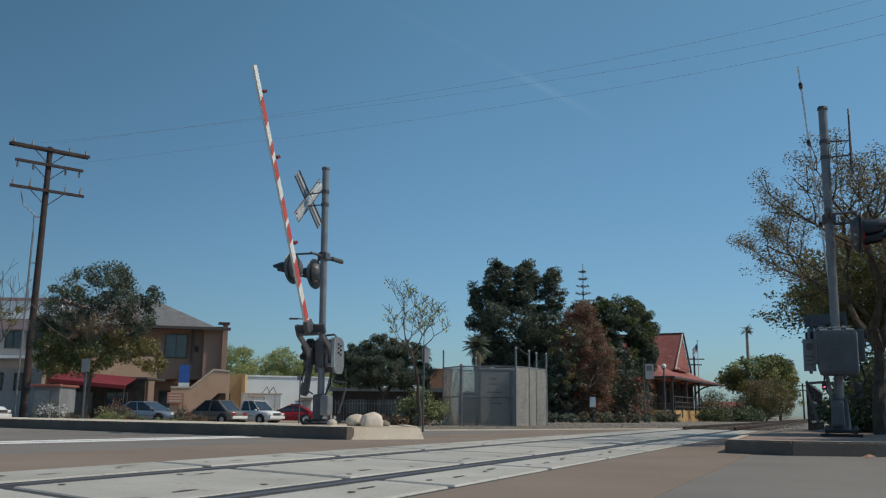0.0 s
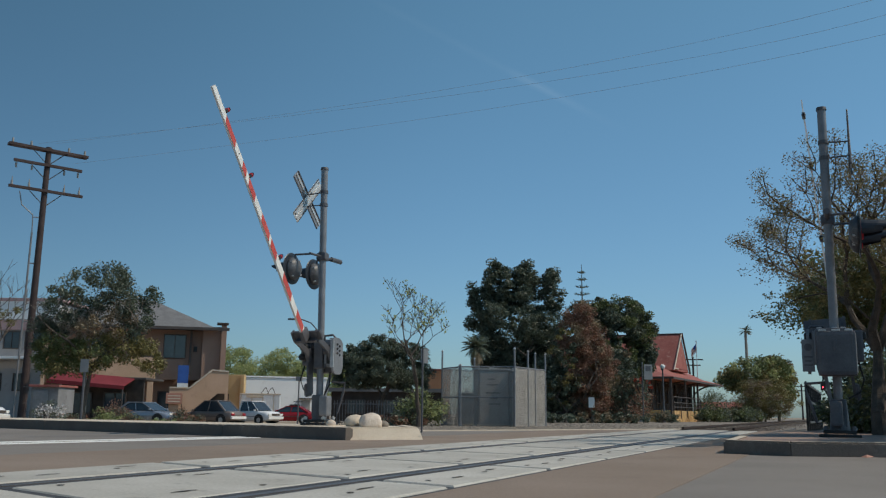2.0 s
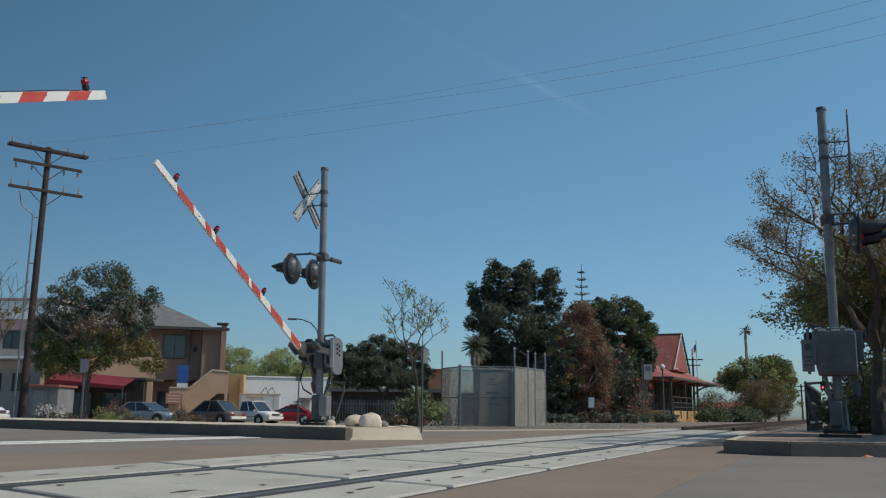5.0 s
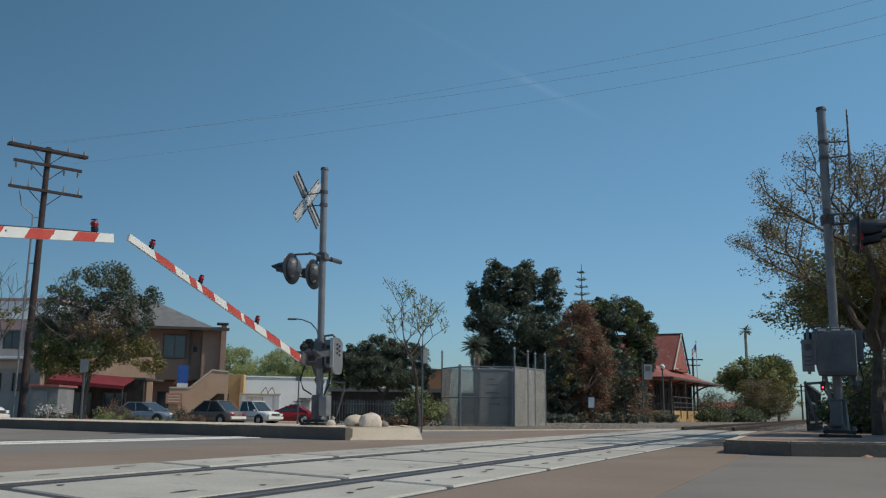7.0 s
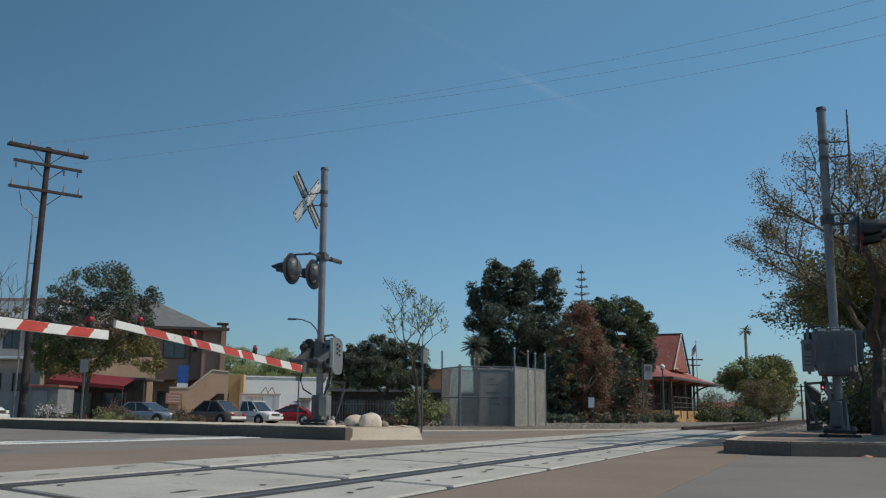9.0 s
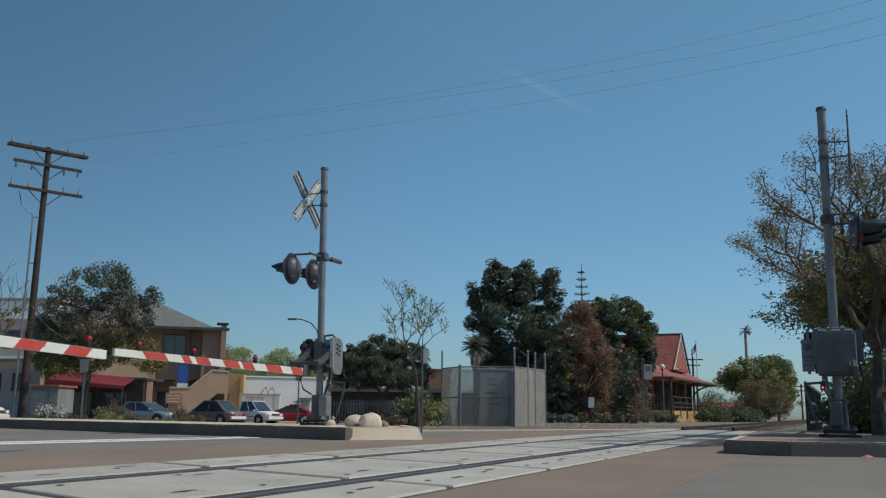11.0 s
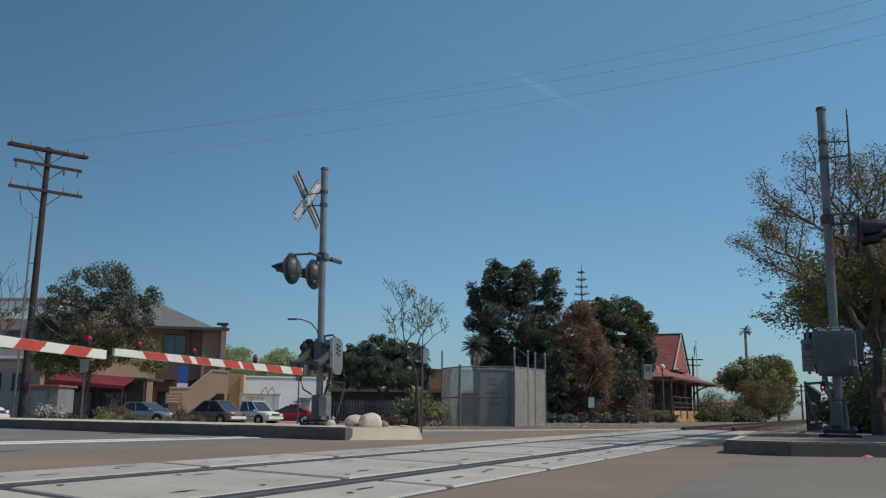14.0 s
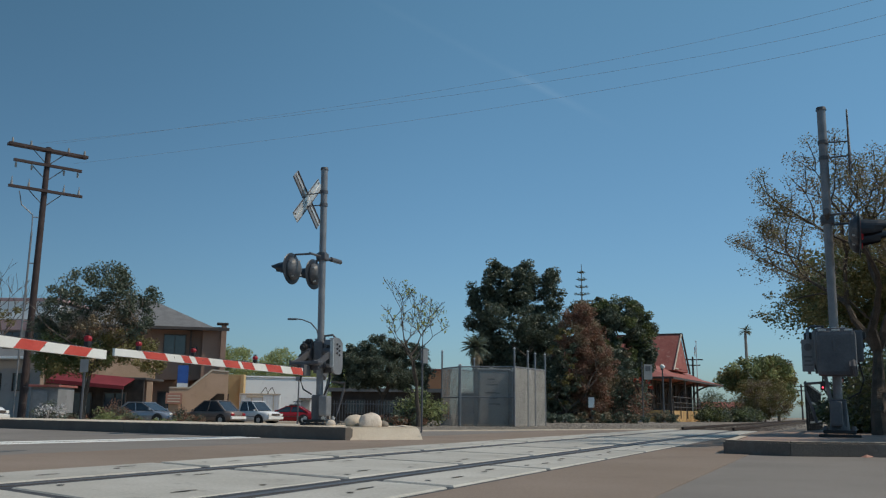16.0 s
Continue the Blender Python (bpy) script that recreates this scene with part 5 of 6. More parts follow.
def awning_shop():
    z = land(-23, 60)
    th = thing("cafe", (-23, 60, z), "low dark shop front under a red fabric awning", "shop")
    wall_box(th, "wall", (.0, 2.2, 1.5), (5.6, .25, 3.0), "wood_dark")
    wall_box(th, "wall", (-2.75, 4, 1.5), (.25, 3.8, 3.0), "stucco_pink")
    wall_box(th, "roof", (.0, 4, 3.05), (5.9, 4, .15), "trim_dark")
    for x in (-1.4, .9):
        window(th, (x, 2.05, 1.4), 1.4, 1.3)
    bm = B()
    pr = [(-2.9, -0.1, 2.9), (2.2, -0.1, 2.5), (2.2, 2.2, 3.1), (-2.9, 2.2, 3.5)]
    v = [bm.verts.new(p) for p in pr] + [bm.verts.new((x, y, q - .05)) for x, y, q in pr]
    for f_ in ((0, 1, 2, 3), (7, 6, 5, 4), (0, 4, 5, 1), (1, 5, 6, 2), (3, 2, 6, 7), (0, 3, 7, 4)):
        bm.faces.new([v[i] for i in f_])
    k0 = [bm.verts.new(p) for p in ((-2.9, -.1, 2.85), (2.2, -.1, 2.45), (2.2, -.1, 2.27), (-2.9, -.1, 2.65), (-2.9, -.06, 2.85), (2.2, -.06, 2.45), (2.2, -.06, 2.27), (-2.9, -.06, 2.65))]
    for f_ in ((0, 1, 2, 3), (7, 6, 5, 4), (0, 4, 5, 1), (3, 2, 6, 7), (1, 5, 6, 2), (0, 3, 7, 4)):
        bm.faces.new([k0[i] for i in f_])
    bmesh.ops.recalc_face_normals(bm, faces=bm.faces)
    part("awning", bm, "awning", th, "faded red fabric awning")
    for x in (-2.8, 2.1):
        part("awning_post", rod(B(), (x, 0, 0), (x, 0, 2.45), .04), "trim_dark", th)

def left_house():
    z = -.48
    th = thing("pink_house", (-39.5, 85, z), "white and pink two-storey house behind the pole", "house")
    wall_box(th, "wall", (-2, 3, 5.4), (11, 6, 10.8), "stucco_dull")
    wall_box(th, "upper_wall", (-2, -.08, 10.1), (11.1, .24, 1.7), "stucco_white", label="weathered white upper wall")
    wall_box(th, "pink_wall", (-1.5, -.1, 8.7), (9.5, .3, .9), "stucco_pink", label="pink stucco band")
    wall_box(th, "roof", (-2, 3, 11.1), (11.6, 6.6, .3), "stucco_pink", label="flat roof with pink edge")
    for x in (-3.2, -.8, 1.2):
        window(th, (x, -.06, 7.3), 1.4, 1.5)
    for x in (-2.2, .4):
        window(th, (x, -.06, 3.4), 1.4, 1.5)
    wall_box(th, "balcony_slab", (-2, -.9, 5.6), (8.5, 1.6, .25), "stucco_white")
    s = thing("shed", (-21.7, 50, land(-21.7, 50)), "grey white low shed with a red brown roof edge", "shed")
    wall_box(s, "wall", (0, 1.2, 1.05), (1.5, 2.2, 2.1), "stucco_shed")
    wall_box(s, "roof", (0, 1.2, 2.15), (1.7, 2.6, .12), "roof_red")
    wall_box(s, "door", (-.2, .07, .95), (.8, .06, 1.9), "sign_grey")

def white_block():
    z = -.48
    th = thing("warehouse", (-17.2, 95, z), "long low white painted building beside the car park", "building", turn=18)
    wall_box(th, "wall", (.6, 4, 2.2), (9.4, 8, 4.4), "stucco_white", bevel=.03)
    wall_box(th, "parapet", (.6, 4, 4.5), (9.6, 8.2, .16), "stucco_white")
    window(th, (2.0, -.06, 1.2), .9, .9)
    d = wall_box(th, "door", (3.15, -.02, 1.1), (.9, .1, 2.1), "cabinet_dark", label="grey green door")
    wall_box(th, "door_canopy", (3.15, -.3, 2.35), (1.5, .7, .08), "trim_dark")
    wall_box(th, "shutter", (5.0, -.02, 1.0), (1.4, .1, 1.9), "trim_dark")
    y = thing("yellow_wall", (-20.6, 90, z), "ochre yellow stucco wall beside the stair", "wall")
    wall_box(y, "wall", (0, .2, 2.25), (2.5, .4, 4.5), "stucco_yellow")
    wall_box(y, "pillar", (1.05, -.1, 2.25), (.35, .5, 4.5), "stucco_yellow")
    c = thing("shipping_container", (-16.6, 84, z), "cream white corrugated shipping container", "container", turn=10)
    wall_box(c, "body", (0, 1.2, 1.3), (3.7, 2.3, 2.5), "stucco_white", bevel=.04)
    for i in range(15):
        wall_box(c, "rib", (-1.72 + i * .245, .02, 1.3), (.08, .06, 2.3), "kerb_light" if i % 4 == 0 else "stucco_white", bevel=.01)
    wall_box(c, "top_rail", (0, .02, 2.52), (3.7, .1, .12), "kerb_light")
    wall_box(c, "label_panel", (-.5, -.03, 2.3), (1.5, .03, .2), "kerb_light")
    fr = thing("roof_bracket", (-16.2, 84.6, 2.07), "thin dark metal frame on the container", "bracket")
    bm = B()
    for x in (-.5, .1):
        rod(bm, (x, 0, 0), (x + .45, 0, .62), .03); rod(bm, (x + .45, 0, .62), (x + .75, 0, 0), .03)
    part("frame", bm, "trim_dark", fr)
    o = thing("orange_house", (-.4, 95, -.1), "orange stucco wall seen between the trees", "house")
    wall_box(o, "wall", (0, 2, 2.5), (2.6, 4, 5.0), "stucco_orange")
    wall_box(o, "roof", (0, 2, 5.05), (3.0, 4.4, .15), "roof_red")
    far = thing("low_house", (-4.5, 75, -.45), "long low house behind the iron fence", "house")
    wall_box(far, "wall", (0, 3, 1.3), (9, 6, 2.6), "wood_dark")
    bm = B(); box(bm, (0, 3, 2.75), (9.6, 6.6, .3)); part("roof", bm, "roof_grey", far)
    for x in (-2.5, 0, 2.5):
        window(far, (x, -.06, 1.4), 1.4, 1.0)
    rr = thing("far_house", (51.5, 165, -1.9), "distant low house with a dull red roof", "house")
    wall_box(rr, "wall", (0, 2, 1.8), (9, 5, 3.6), "stucco_tan")
    bm = B(); v = [bm.verts.new(p) for p in ((-5, -1, 3.5), (5, -1, 3.5), (5, 5, 3.5), (-5, 5, 3.5), (-4, 2, 5.0), (4, 2, 5.0))]
    for f_ in ((0, 1, 5, 4), (1, 2, 5), (2, 3, 4, 5), (3, 0, 4), (3, 2, 1, 0)):
        bm.faces.new([v[i] for i in f_])
    part("roof", bm, "roof_red", rr)

def depot():
    """Old station: steep red gable roof over a flared platform roof on brackets."""
    z = -.06
    th = thing("station", (18.0, 71, z), "old wooden railway station with steep red roof and broad eaves", "station", turn=-27)
    def solid(name, pts, faces, mat, lab=""):
        bm = B(); v = [bm.verts.new(p) for p in pts]
        for f_ in faces:
            bm.faces.new([v[i] for i in f_])
        bmesh.ops.recalc_face_normals(bm, faces=bm.faces)
        return part(name, bm, mat, th, lab)
    X0, Y1 = -15.0, 21.5
    # walls under the eaves; x toward the track, y along it
    wall_box(th, "wall", (-2.4 - 5.3, 2.4 + 8.1, 2.2), (10.6, 16.2, 4.3), "wood_dark", bevel=.02)
    for k in range(13):
        part("wall_batten", box(B(), (-2.38, 2.9 + k * 1.25, 2.2), (.06, .12, 4.2)), "trim_dark", th)
    for k in range(7):
        part("wall_batten", box(B(), (-2.9 - k * 1.2, 2.38, 2.2), (.12, .06, 4.2)), "trim_dark", th)
    wall_box(th, "wall_boards", (-4.6, 2.34, 1.5), (1.1, .1, 3.0), "ochre")
    # platform roof: low flared skirt with a shallow lower and a steeper upper pitch
    ring = [[(X0, 0 + a, q), (0 - a, 0 + a, q), (0 - a, Y1 - a, q), (X0, Y1 - a, q)] for a, q in ((0, 3.42), (0, 3.55), (1.6, 4.0), (3.2, 4.85))]
    pts = [p for r_ in ring for p in r_]
    fcs = [(4 * k + i, 4 * k + (i + 1) % 4, 4 * k + 4 + (i + 1) % 4, 4 * k + 4 + i) for k in range(3) for i in range(4)] + [(3, 2, 1, 0), (12, 13, 14, 15)]
    solid("platform_roof", pts, fcs, "roof_red", "faded red shingled platform roof")
    # steep cross gable facing the track
    ya, yb, zb, zt = 9.3, 15.4, 4.5, 7.9
    ym = (ya + yb) / 2
    solid("roof", [(-16, ya, zb), (-2.0, ya, zb), (-2.0, yb, zb), (-16, yb, zb), (-16, ym, zt), (-2.0, ym, zt)], [(0, 1, 5, 4), (2, 3, 4, 5), (3, 0, 4), (1, 2, 5), (3, 2, 1, 0)], "roof_red", "steep red shingled roof with bare patches")
    bm = B(); rod(bm, (-16, ym, zt + .03), (-1.8, ym, zt + .03), .07, seg=6); rod(bm, (-1.85, ym, zt + .04), (-1.9, yb + .15, zb - .05), .09, seg=6)
    part("ridge_trim", bm, "trim_dark", th)
    bm = B(); rod(bm, (-1.9, ym, zt), (-1.95, ya - .1, zb), .07, seg=6); rod(bm, (-1.94, ya + .1, zb + .15), (-1.94, ya + 1.6, zb + .15), .06, seg=6)
    part("verge_board", bm, "kerb_light", th, "pale weathered verge board")
    solid("gable_panel", [(-1.96, ya + .5, zb + .2), (-1.96, yb - .5, zb + .2), (-1.96, ym, zt - .6), (-1.985, ya + .5, zb + .2), (-1.985, yb - .5, zb + .2), (-1.985, ym, zt - .6)], [(0, 1, 2), (5, 4, 3), (0, 3, 4, 1), (1, 4, 5, 2), (2, 5, 3, 0)], "roof_red", "red gable end")
    part("eave_trim", box(B(), (X0 / 2, -.03, 3.45), (-X0, .06, .16)), "trim_dark", th)
    part("eave_trim", box(B(), (.03, Y1 / 2, 3.45), (.06, Y1 + .1, .16)), "trim_dark", th)
    # posts with curved brackets along both sides
    for x, y in [(-.25, .25 + 5.1 * k) for k in range(3)] + [(-2.2, 18.4), (-5.2, .3)]:
        part("bracket_post", box(B(), (x, y, 1.75), (.16, .16, 3.5), None, .01), "trim_dark", th)
    for y in (6.2, 11.6, 18.4):
        bm = tube(B(), [(-2.3 + 2.1 * (1 - math.cos(a)), y, 2.1 + 1.3 * math.sin(a)) for a in [i * .26 for i in range(7)]], .08, 6)
        part("curved_bracket", bm, "trim_dark", th)
    for y in (4.6, 7.4, 10.2, 13.6, 16.4):
        window(th, (y, 2.3, 2.4), 1.1, 1.7, pose(0, 0, 0, 0, 0, 90))
    for x in (-7.0, -9.6):
        window(th, (x, 2.34, 2.3), 1.1, 1.6)
    # platform with ochre skirt, ramp and railing
    wall_box(th, "platform", (-1.4, 5.6, .45), (2.4, 10.4, .95), "ochre", bevel=.02, label="ochre boarded platform edge")
    for k in range(20):
        part("skirt_board", box(B(), (-.188, .6 + k * .52, .45), (.03, .05, .9)), "stucco_tan", th)
    for y in (.45, 3.0, 5.5, 8.0, 10.7):
        part("railing_post", rod(B(), (-.12, y, .3), (-.12, y, 2.05), .045, seg=6), "trim_dark", th)
    for q in (2.0, 1.55, 1.2):
        part("railing_bar", rod(B(), (-.12, .45, q), (-.12, 10.7, q), .035, seg=6), "trim_dark", th)
    wall_box(th, "ramp", (-4.6, .8, .62), (4.4, 1.4, .15), "kerb_light", pose(0, 0, 0, 0, -4, 0))
    wall_box(th, "ramp_wall", (-4.6, .75, .25), (4.2, 1.2, .55), "stucco_dull")
    # lamp, flag, poles
    lp = thing("lamp_post", (16.0, 66, -.06), "dark lamp post with a white globe", "lamp post")
    part("post", rod(rod(B(), (0, 0, 0), (0, 0, .5), .14, .09), (0, 0, .5), (0, 0, 3.85), .075, .055), "galv_dark", lp)
    bm = B(); ball(bm, (0, 0, 4.02), .18, sub=3); part("globe", bm, "lamp_white", lp, "white glass globe", smooth=True)
    part("globe_cap", rod(B(), (0, 0, 3.8), (0, 0, 3.9), .13, .09), "galv_dark", lp)
    fp = thing("flagpole", (25.25, 90, -.06), "thin pale flagpole with a small flag", "flagpole")
    part("pole", rod(B(), (0, 0, 0), (0, 0, 7.8), .05, .035, seg=8), "alu", fp)
    bm = B(); ball(bm, (0, 0, 7.85), .09, sub=1); part("finial", bm, "alu", fp)
    bm = B()
    for i in range(6):
        for q in range(4):
            m_ = 1 if (i < 3 and q > 1) else (2 if q % 2 else 0)
            x0, x1 = -.04 - i * .08, -.04 - (i + 1) * .08
            z0 = 7.6 - (3 - q) * .2 - .1 * i
            vv = [bm.verts.new((x, .04 * math.sin(i * 1.3 + k), zz)) for k, (x, zz) in enumerate(((x0, z0), (x1, z0 - .1), (x1, z0 - .3), (x0, z0 - .2)))]
            f_ = bm.faces.new(vv); f_.material_index = m_
    fl = part("flag", bm, ("arm_white", "banner", "sign_red"), fp, "small striped flag")
    global FLAG
    FLAG = fl

apartments(); awning_shop(); left_house(); white_block(); depot()

# ---- street furniture, vehicles, fences ----
def utility_pole():
    th = thing("utility_pole", (-18.03, 40, land(-18, 40)), "tall brown wooden utility pole with three crossarms", "utility pole")
    part("pole", rod(B(), (-.22, 0, -.2), (-.08, 0, 12.5), .17, .12, seg=16), "pole_wood", th)
    d = Vector((.75, .66, 0)).normalized()
    for z, L, mat in ((12.35, 1.75, "pole_wood"), (11.62, 1.5, "pole_wood"), (10.42, 1.62, "pole_wood")):
        for off in ((-.12, .12) if z > 12 else (0,)):
            bm = B(); q = Vector((-.07, 0, z)) + Vector((-d.y, d.x, 0)) * (off + (.0 if off else -.14))
            m = Matrix.Translation(q) @ Matrix.Rotation(math.atan2(d.y, d.x), 4, "Z")
            box(bm, (0, 0, 0), (2 * L, .1, .13), m, .01)
            part("crossarm", bm, mat, th)
        for k in (-.9, -.45, .5, .92):
            q = Vector((-.07, 0, z)) + d * L * k
            up = -1 if z < 12 and z > 11 else 1
            bm = B(); rod(bm, q, q + Vector((0, 0, .16 * up + (.3 if z < 11 else 0))), .022, seg=8); rod(bm, q + Vector((0, 0, .1 * up)), q + Vector((0, 0, .3 * up)), .055, .04, seg=10)
            part("insulator", bm, "insul", th)
        for k in (-1, 1):
            bm = B(); rod(bm, Vector((-.06, 0, z - .7)), Vector((-.06, 0, z - .06)) + d * k * .7, .02, seg=6)
            part("brace", bm, "trim_dark", th)
    bm = B()
    pts = [(-.95, -.6, 10.3), (-.85, -.5, 9.7), (-.45, -.2, 9.3), (-.42, -.2, 8.5), (-.46, -.2, 4), (-.5, -.2, 0)]
    for a, b_ in zip(pts, pts[1:]):
        rod(bm, a, b_, .045 if a[2] < 9 else .025, seg=8)
    for z in (9.2, 7.1, 4.5):
        rod(bm, (-.44, -.2, z), (0, 0, z), .025, seg=6)
    part("riser_conduit", bm, "galv", th, "grey riser conduit on brackets")
    for k in range(4):
        part("step_bolt", rod(B(), (0, -.1, .6 + k * .35), (.12 * (-1) ** k, -.28, .6 + k * .35), .012, seg=6), "galv_dark", th)

def wires():
    for a, m_, b_ in (((-17.78, 40, 12.45), (2.23, 30, 11.96), (13.49, 22, 11.9)), ((-18.6, 40, 12.45), (4.2, 30, 11.98), (13.45, 22, 11.47)), ((-16.9, 40, 11.5), (2.22, 30, 10.97), (13.39, 22, 10.74))):
        a, m_, b_ = Vector(a), Vector(m_), Vector(b_)
        c = (m_ - .25 * a - .25 * b_) / .5
        bm = tube(B(), [a * (1 - t) ** 2 + c * 2 * t * (1 - t) + b_ * t * t for t in [i / 28 for i in range(29)]], .0048, 5)
        tagged(part("overhead_wire", bm, "wire"), "thin overhead power line slung from the pole", "power line", "overhead wires")
    # the pole beyond the view that carries the other ends
    th = thing("utility_pole", (13.45, 21.9, 0.15), "wooden utility pole at the corner of the crossing", "utility pole")
    part("pole", rod(B(), (0, 0, -.2), (0, 0, 12.6), .16, .12, seg=14), "pole_wood", th)
    part("crossarm", box(B(), (0, .36, 11.9), (1.6, .1, .12), None, .01), "pole_wood", th)

def enclosure():
    """Chain-link pen round two equipment cabinets."""
    pts = [(0.02, 34.2), (0.68, 32.7), (2.60, 32.5), (3.95, 34.8), (1.3, 36.2)]
    hts = [2.3, 2.12, 2.1, 2.12, 2.2]
    th = thing("chain_link_fence", (0, 0, 0), "galvanised chain link fence pen with extended posts", "fence")
    z0 = -.04
    def post(x, y, h, r=.035):
        bm = B(); rod(bm, (x, y, z0 - .05), (x, y, h), r, seg=10)
        p = part("post", bm, "galv", th)
        bm = B(); ball(bm, (x, y, h), r * 1.35, sub=1); part("post_cap", bm, "alu", p)
    for (x, y), h in zip(pts, (2.75, 2.16, 2.75, 2.7, 2.6)):
        post(x, y, h)
    a, b_ = Vector(pts[2]), Vector(pts[3])
    for k, h in ((.42, 2.72), (.66, 2.68)):
        q = a.lerp(b_, k); post(q.x, q.y, h)
    post(*Vector(pts[1]).lerp(Vector(pts[2]), -.02), 2.15)
    for i in range(5):
        a, b_ = Vector(pts[i]), Vector(pts[(i + 1) % 5])
        d = (b_ - a); L = d.length; d.normalize()
        h = 2.1
        bm = B()
        for z in ((2.1, 1.02) if i in (0, 1) else (2.1,)):
            rod(bm, (a.x, a.y, z), (b_.x, b_.y, z), .022, seg=8)
        part("rail", bm, "galv", th)
        # woven wire: two families of slanted strands
        vs, fs = [], []
        pitch, r = (.036, .0052) if i != 2 else (.032, .0058)
        nrm = Vector((-d.y, d.x)) * r
        for sgn in (1, -1):
            s = -h
            while s < L + h:
                # strand from z 0 at s to z h at s + sgn*h, clipped to the panel
                t0, t1 = 0.0, h
                if sgn > 0:
                    t0, t1 = max(t0, -s), min(t1, L - s)
                else:
                    t0, t1 = max(t0, s - L), min(t1, s)
                if t1 - t0 > .02:
                    k0 = len(vs)
                    for t in (t0, t1):
                        q = a + d * (s + sgn * t)
                        z = z0 + .05 + t * (h - .02) / h
                        vs += [(q.x - nrm.x, q.y - nrm.y, z), (q.x + d.x * r * 1.4, q.y + d.y * r * 1.4, z), (q.x + nrm.x, q.y + nrm.y, z), (q.x - d.x * r * 1.4, q.y - d.y * r * 1.4, z)]
                    for j in range(4):
                        fs.append((k0 + j, k0 + (j + 1) % 4, k0 + 4 + (j + 1) % 4, k0 + 4 + j))
                s += pitch * 1.414
        raw("wire_fabric", vs, fs, "mesh_wire", th, kind="stuff")
    def cabinet(x, y, w, dd, h, mat, lab, turn, bars):
        c = thing("equipment_cabinet", (x, y, -.02), lab, "equipment cabinet", "cabinets in the pen", turn)
        part("body", box(B(), (0, 0, h / 2 + .05), (w, dd, h), None, .03), mat, c)
        part("roof", box(B(), (0, 0, h + .08), (w + .1, dd + .1, .07), None, .02), mat, c)
        part("plinth", box(B(), (0, 0, .04), (w + .06, dd + .06, .1)), "kerb_light", c)
        dr = part("door", box(B(), (0, -dd / 2 - .012, h / 2 + .05), (w - .1, .025, h - .14), None, .008), mat, c)
        part("handle", box(B(), (w * .36, -dd / 2 - .045, h * .5), (.03, .04, .18), None, .008), "galv", dr)
        for k in range(bars):
            part("marking_bar", box(B(), (-.08 + .03 * k, -dd / 2 - .028, 1.72 - k * .2 - (.1 if k > 1 else 0)), (.28 + .14 * (k % 3), .006, .045)), "mark", dr)
        bm = B(); box(bm, (0, 0, h + .16), (.16, .16, .1), None, .02); part("vent", bm, "alu", c)
    cabinet(1.85, 34.1, 1.15, .9, 2.0, "cabinet_dark", "tall grey equipment cabinet with faded markings", 8, 5)
    cabinet(2.72, 34.0, .55, .8, 1.95, "cabinet", "narrow pale grey equipment cabinet", 20, 0)
    cabinet(.98, 35.3, .7, .5, 1.15, "cabinet", "low pale cabinet at the rear of the pen", 0, 0)
    cabinet(3.2, 35.2, .6, .6, 2.0, "cabinet", "pale grey cabinet behind dense mesh", 40, 0)

def boulders():
    for x, y, r, sc, mat, lab, sd in ((-1.22, 15.9, .2, (1.15, .9, .8), "boulder", "pale rounded boulder on the traffic island", 1), (-1.52, 16.25, .2, (1.5, .9, .62), "kerb_light", "tan rounded boulder on the traffic island", 2), (-1.96, 16.35, .085, (1, 1, .9), "boulder", "small white stone beside the signal base", 3), (-1.02, 16.1, .09, (1.2, 1, .8), "stone", "small dark stone behind the boulders", 4)):
        bm = B(); vv = ball(bm, (0, 0, 0), r, sc, 4)
        for v in vv:
            n_ = noise.fractal(v.co * 4.5 + Vector((sd * 5, 0, 0)), 1.0, 2.0, 4)
            v.co *= 1 + .13 * n_ + .04 * noise.noise(v.co * 16)
            if v.co.z < -r * .4:
                v.co.z = -r * .4
        ob = part("boulder", bm, mat, smooth=True)
        ob.matrix_basis = pose(x, y, .19 + r * .38, 0, 0, 40 * sd)
        tagged(ob, lab, "boulder", "boulders on the island")

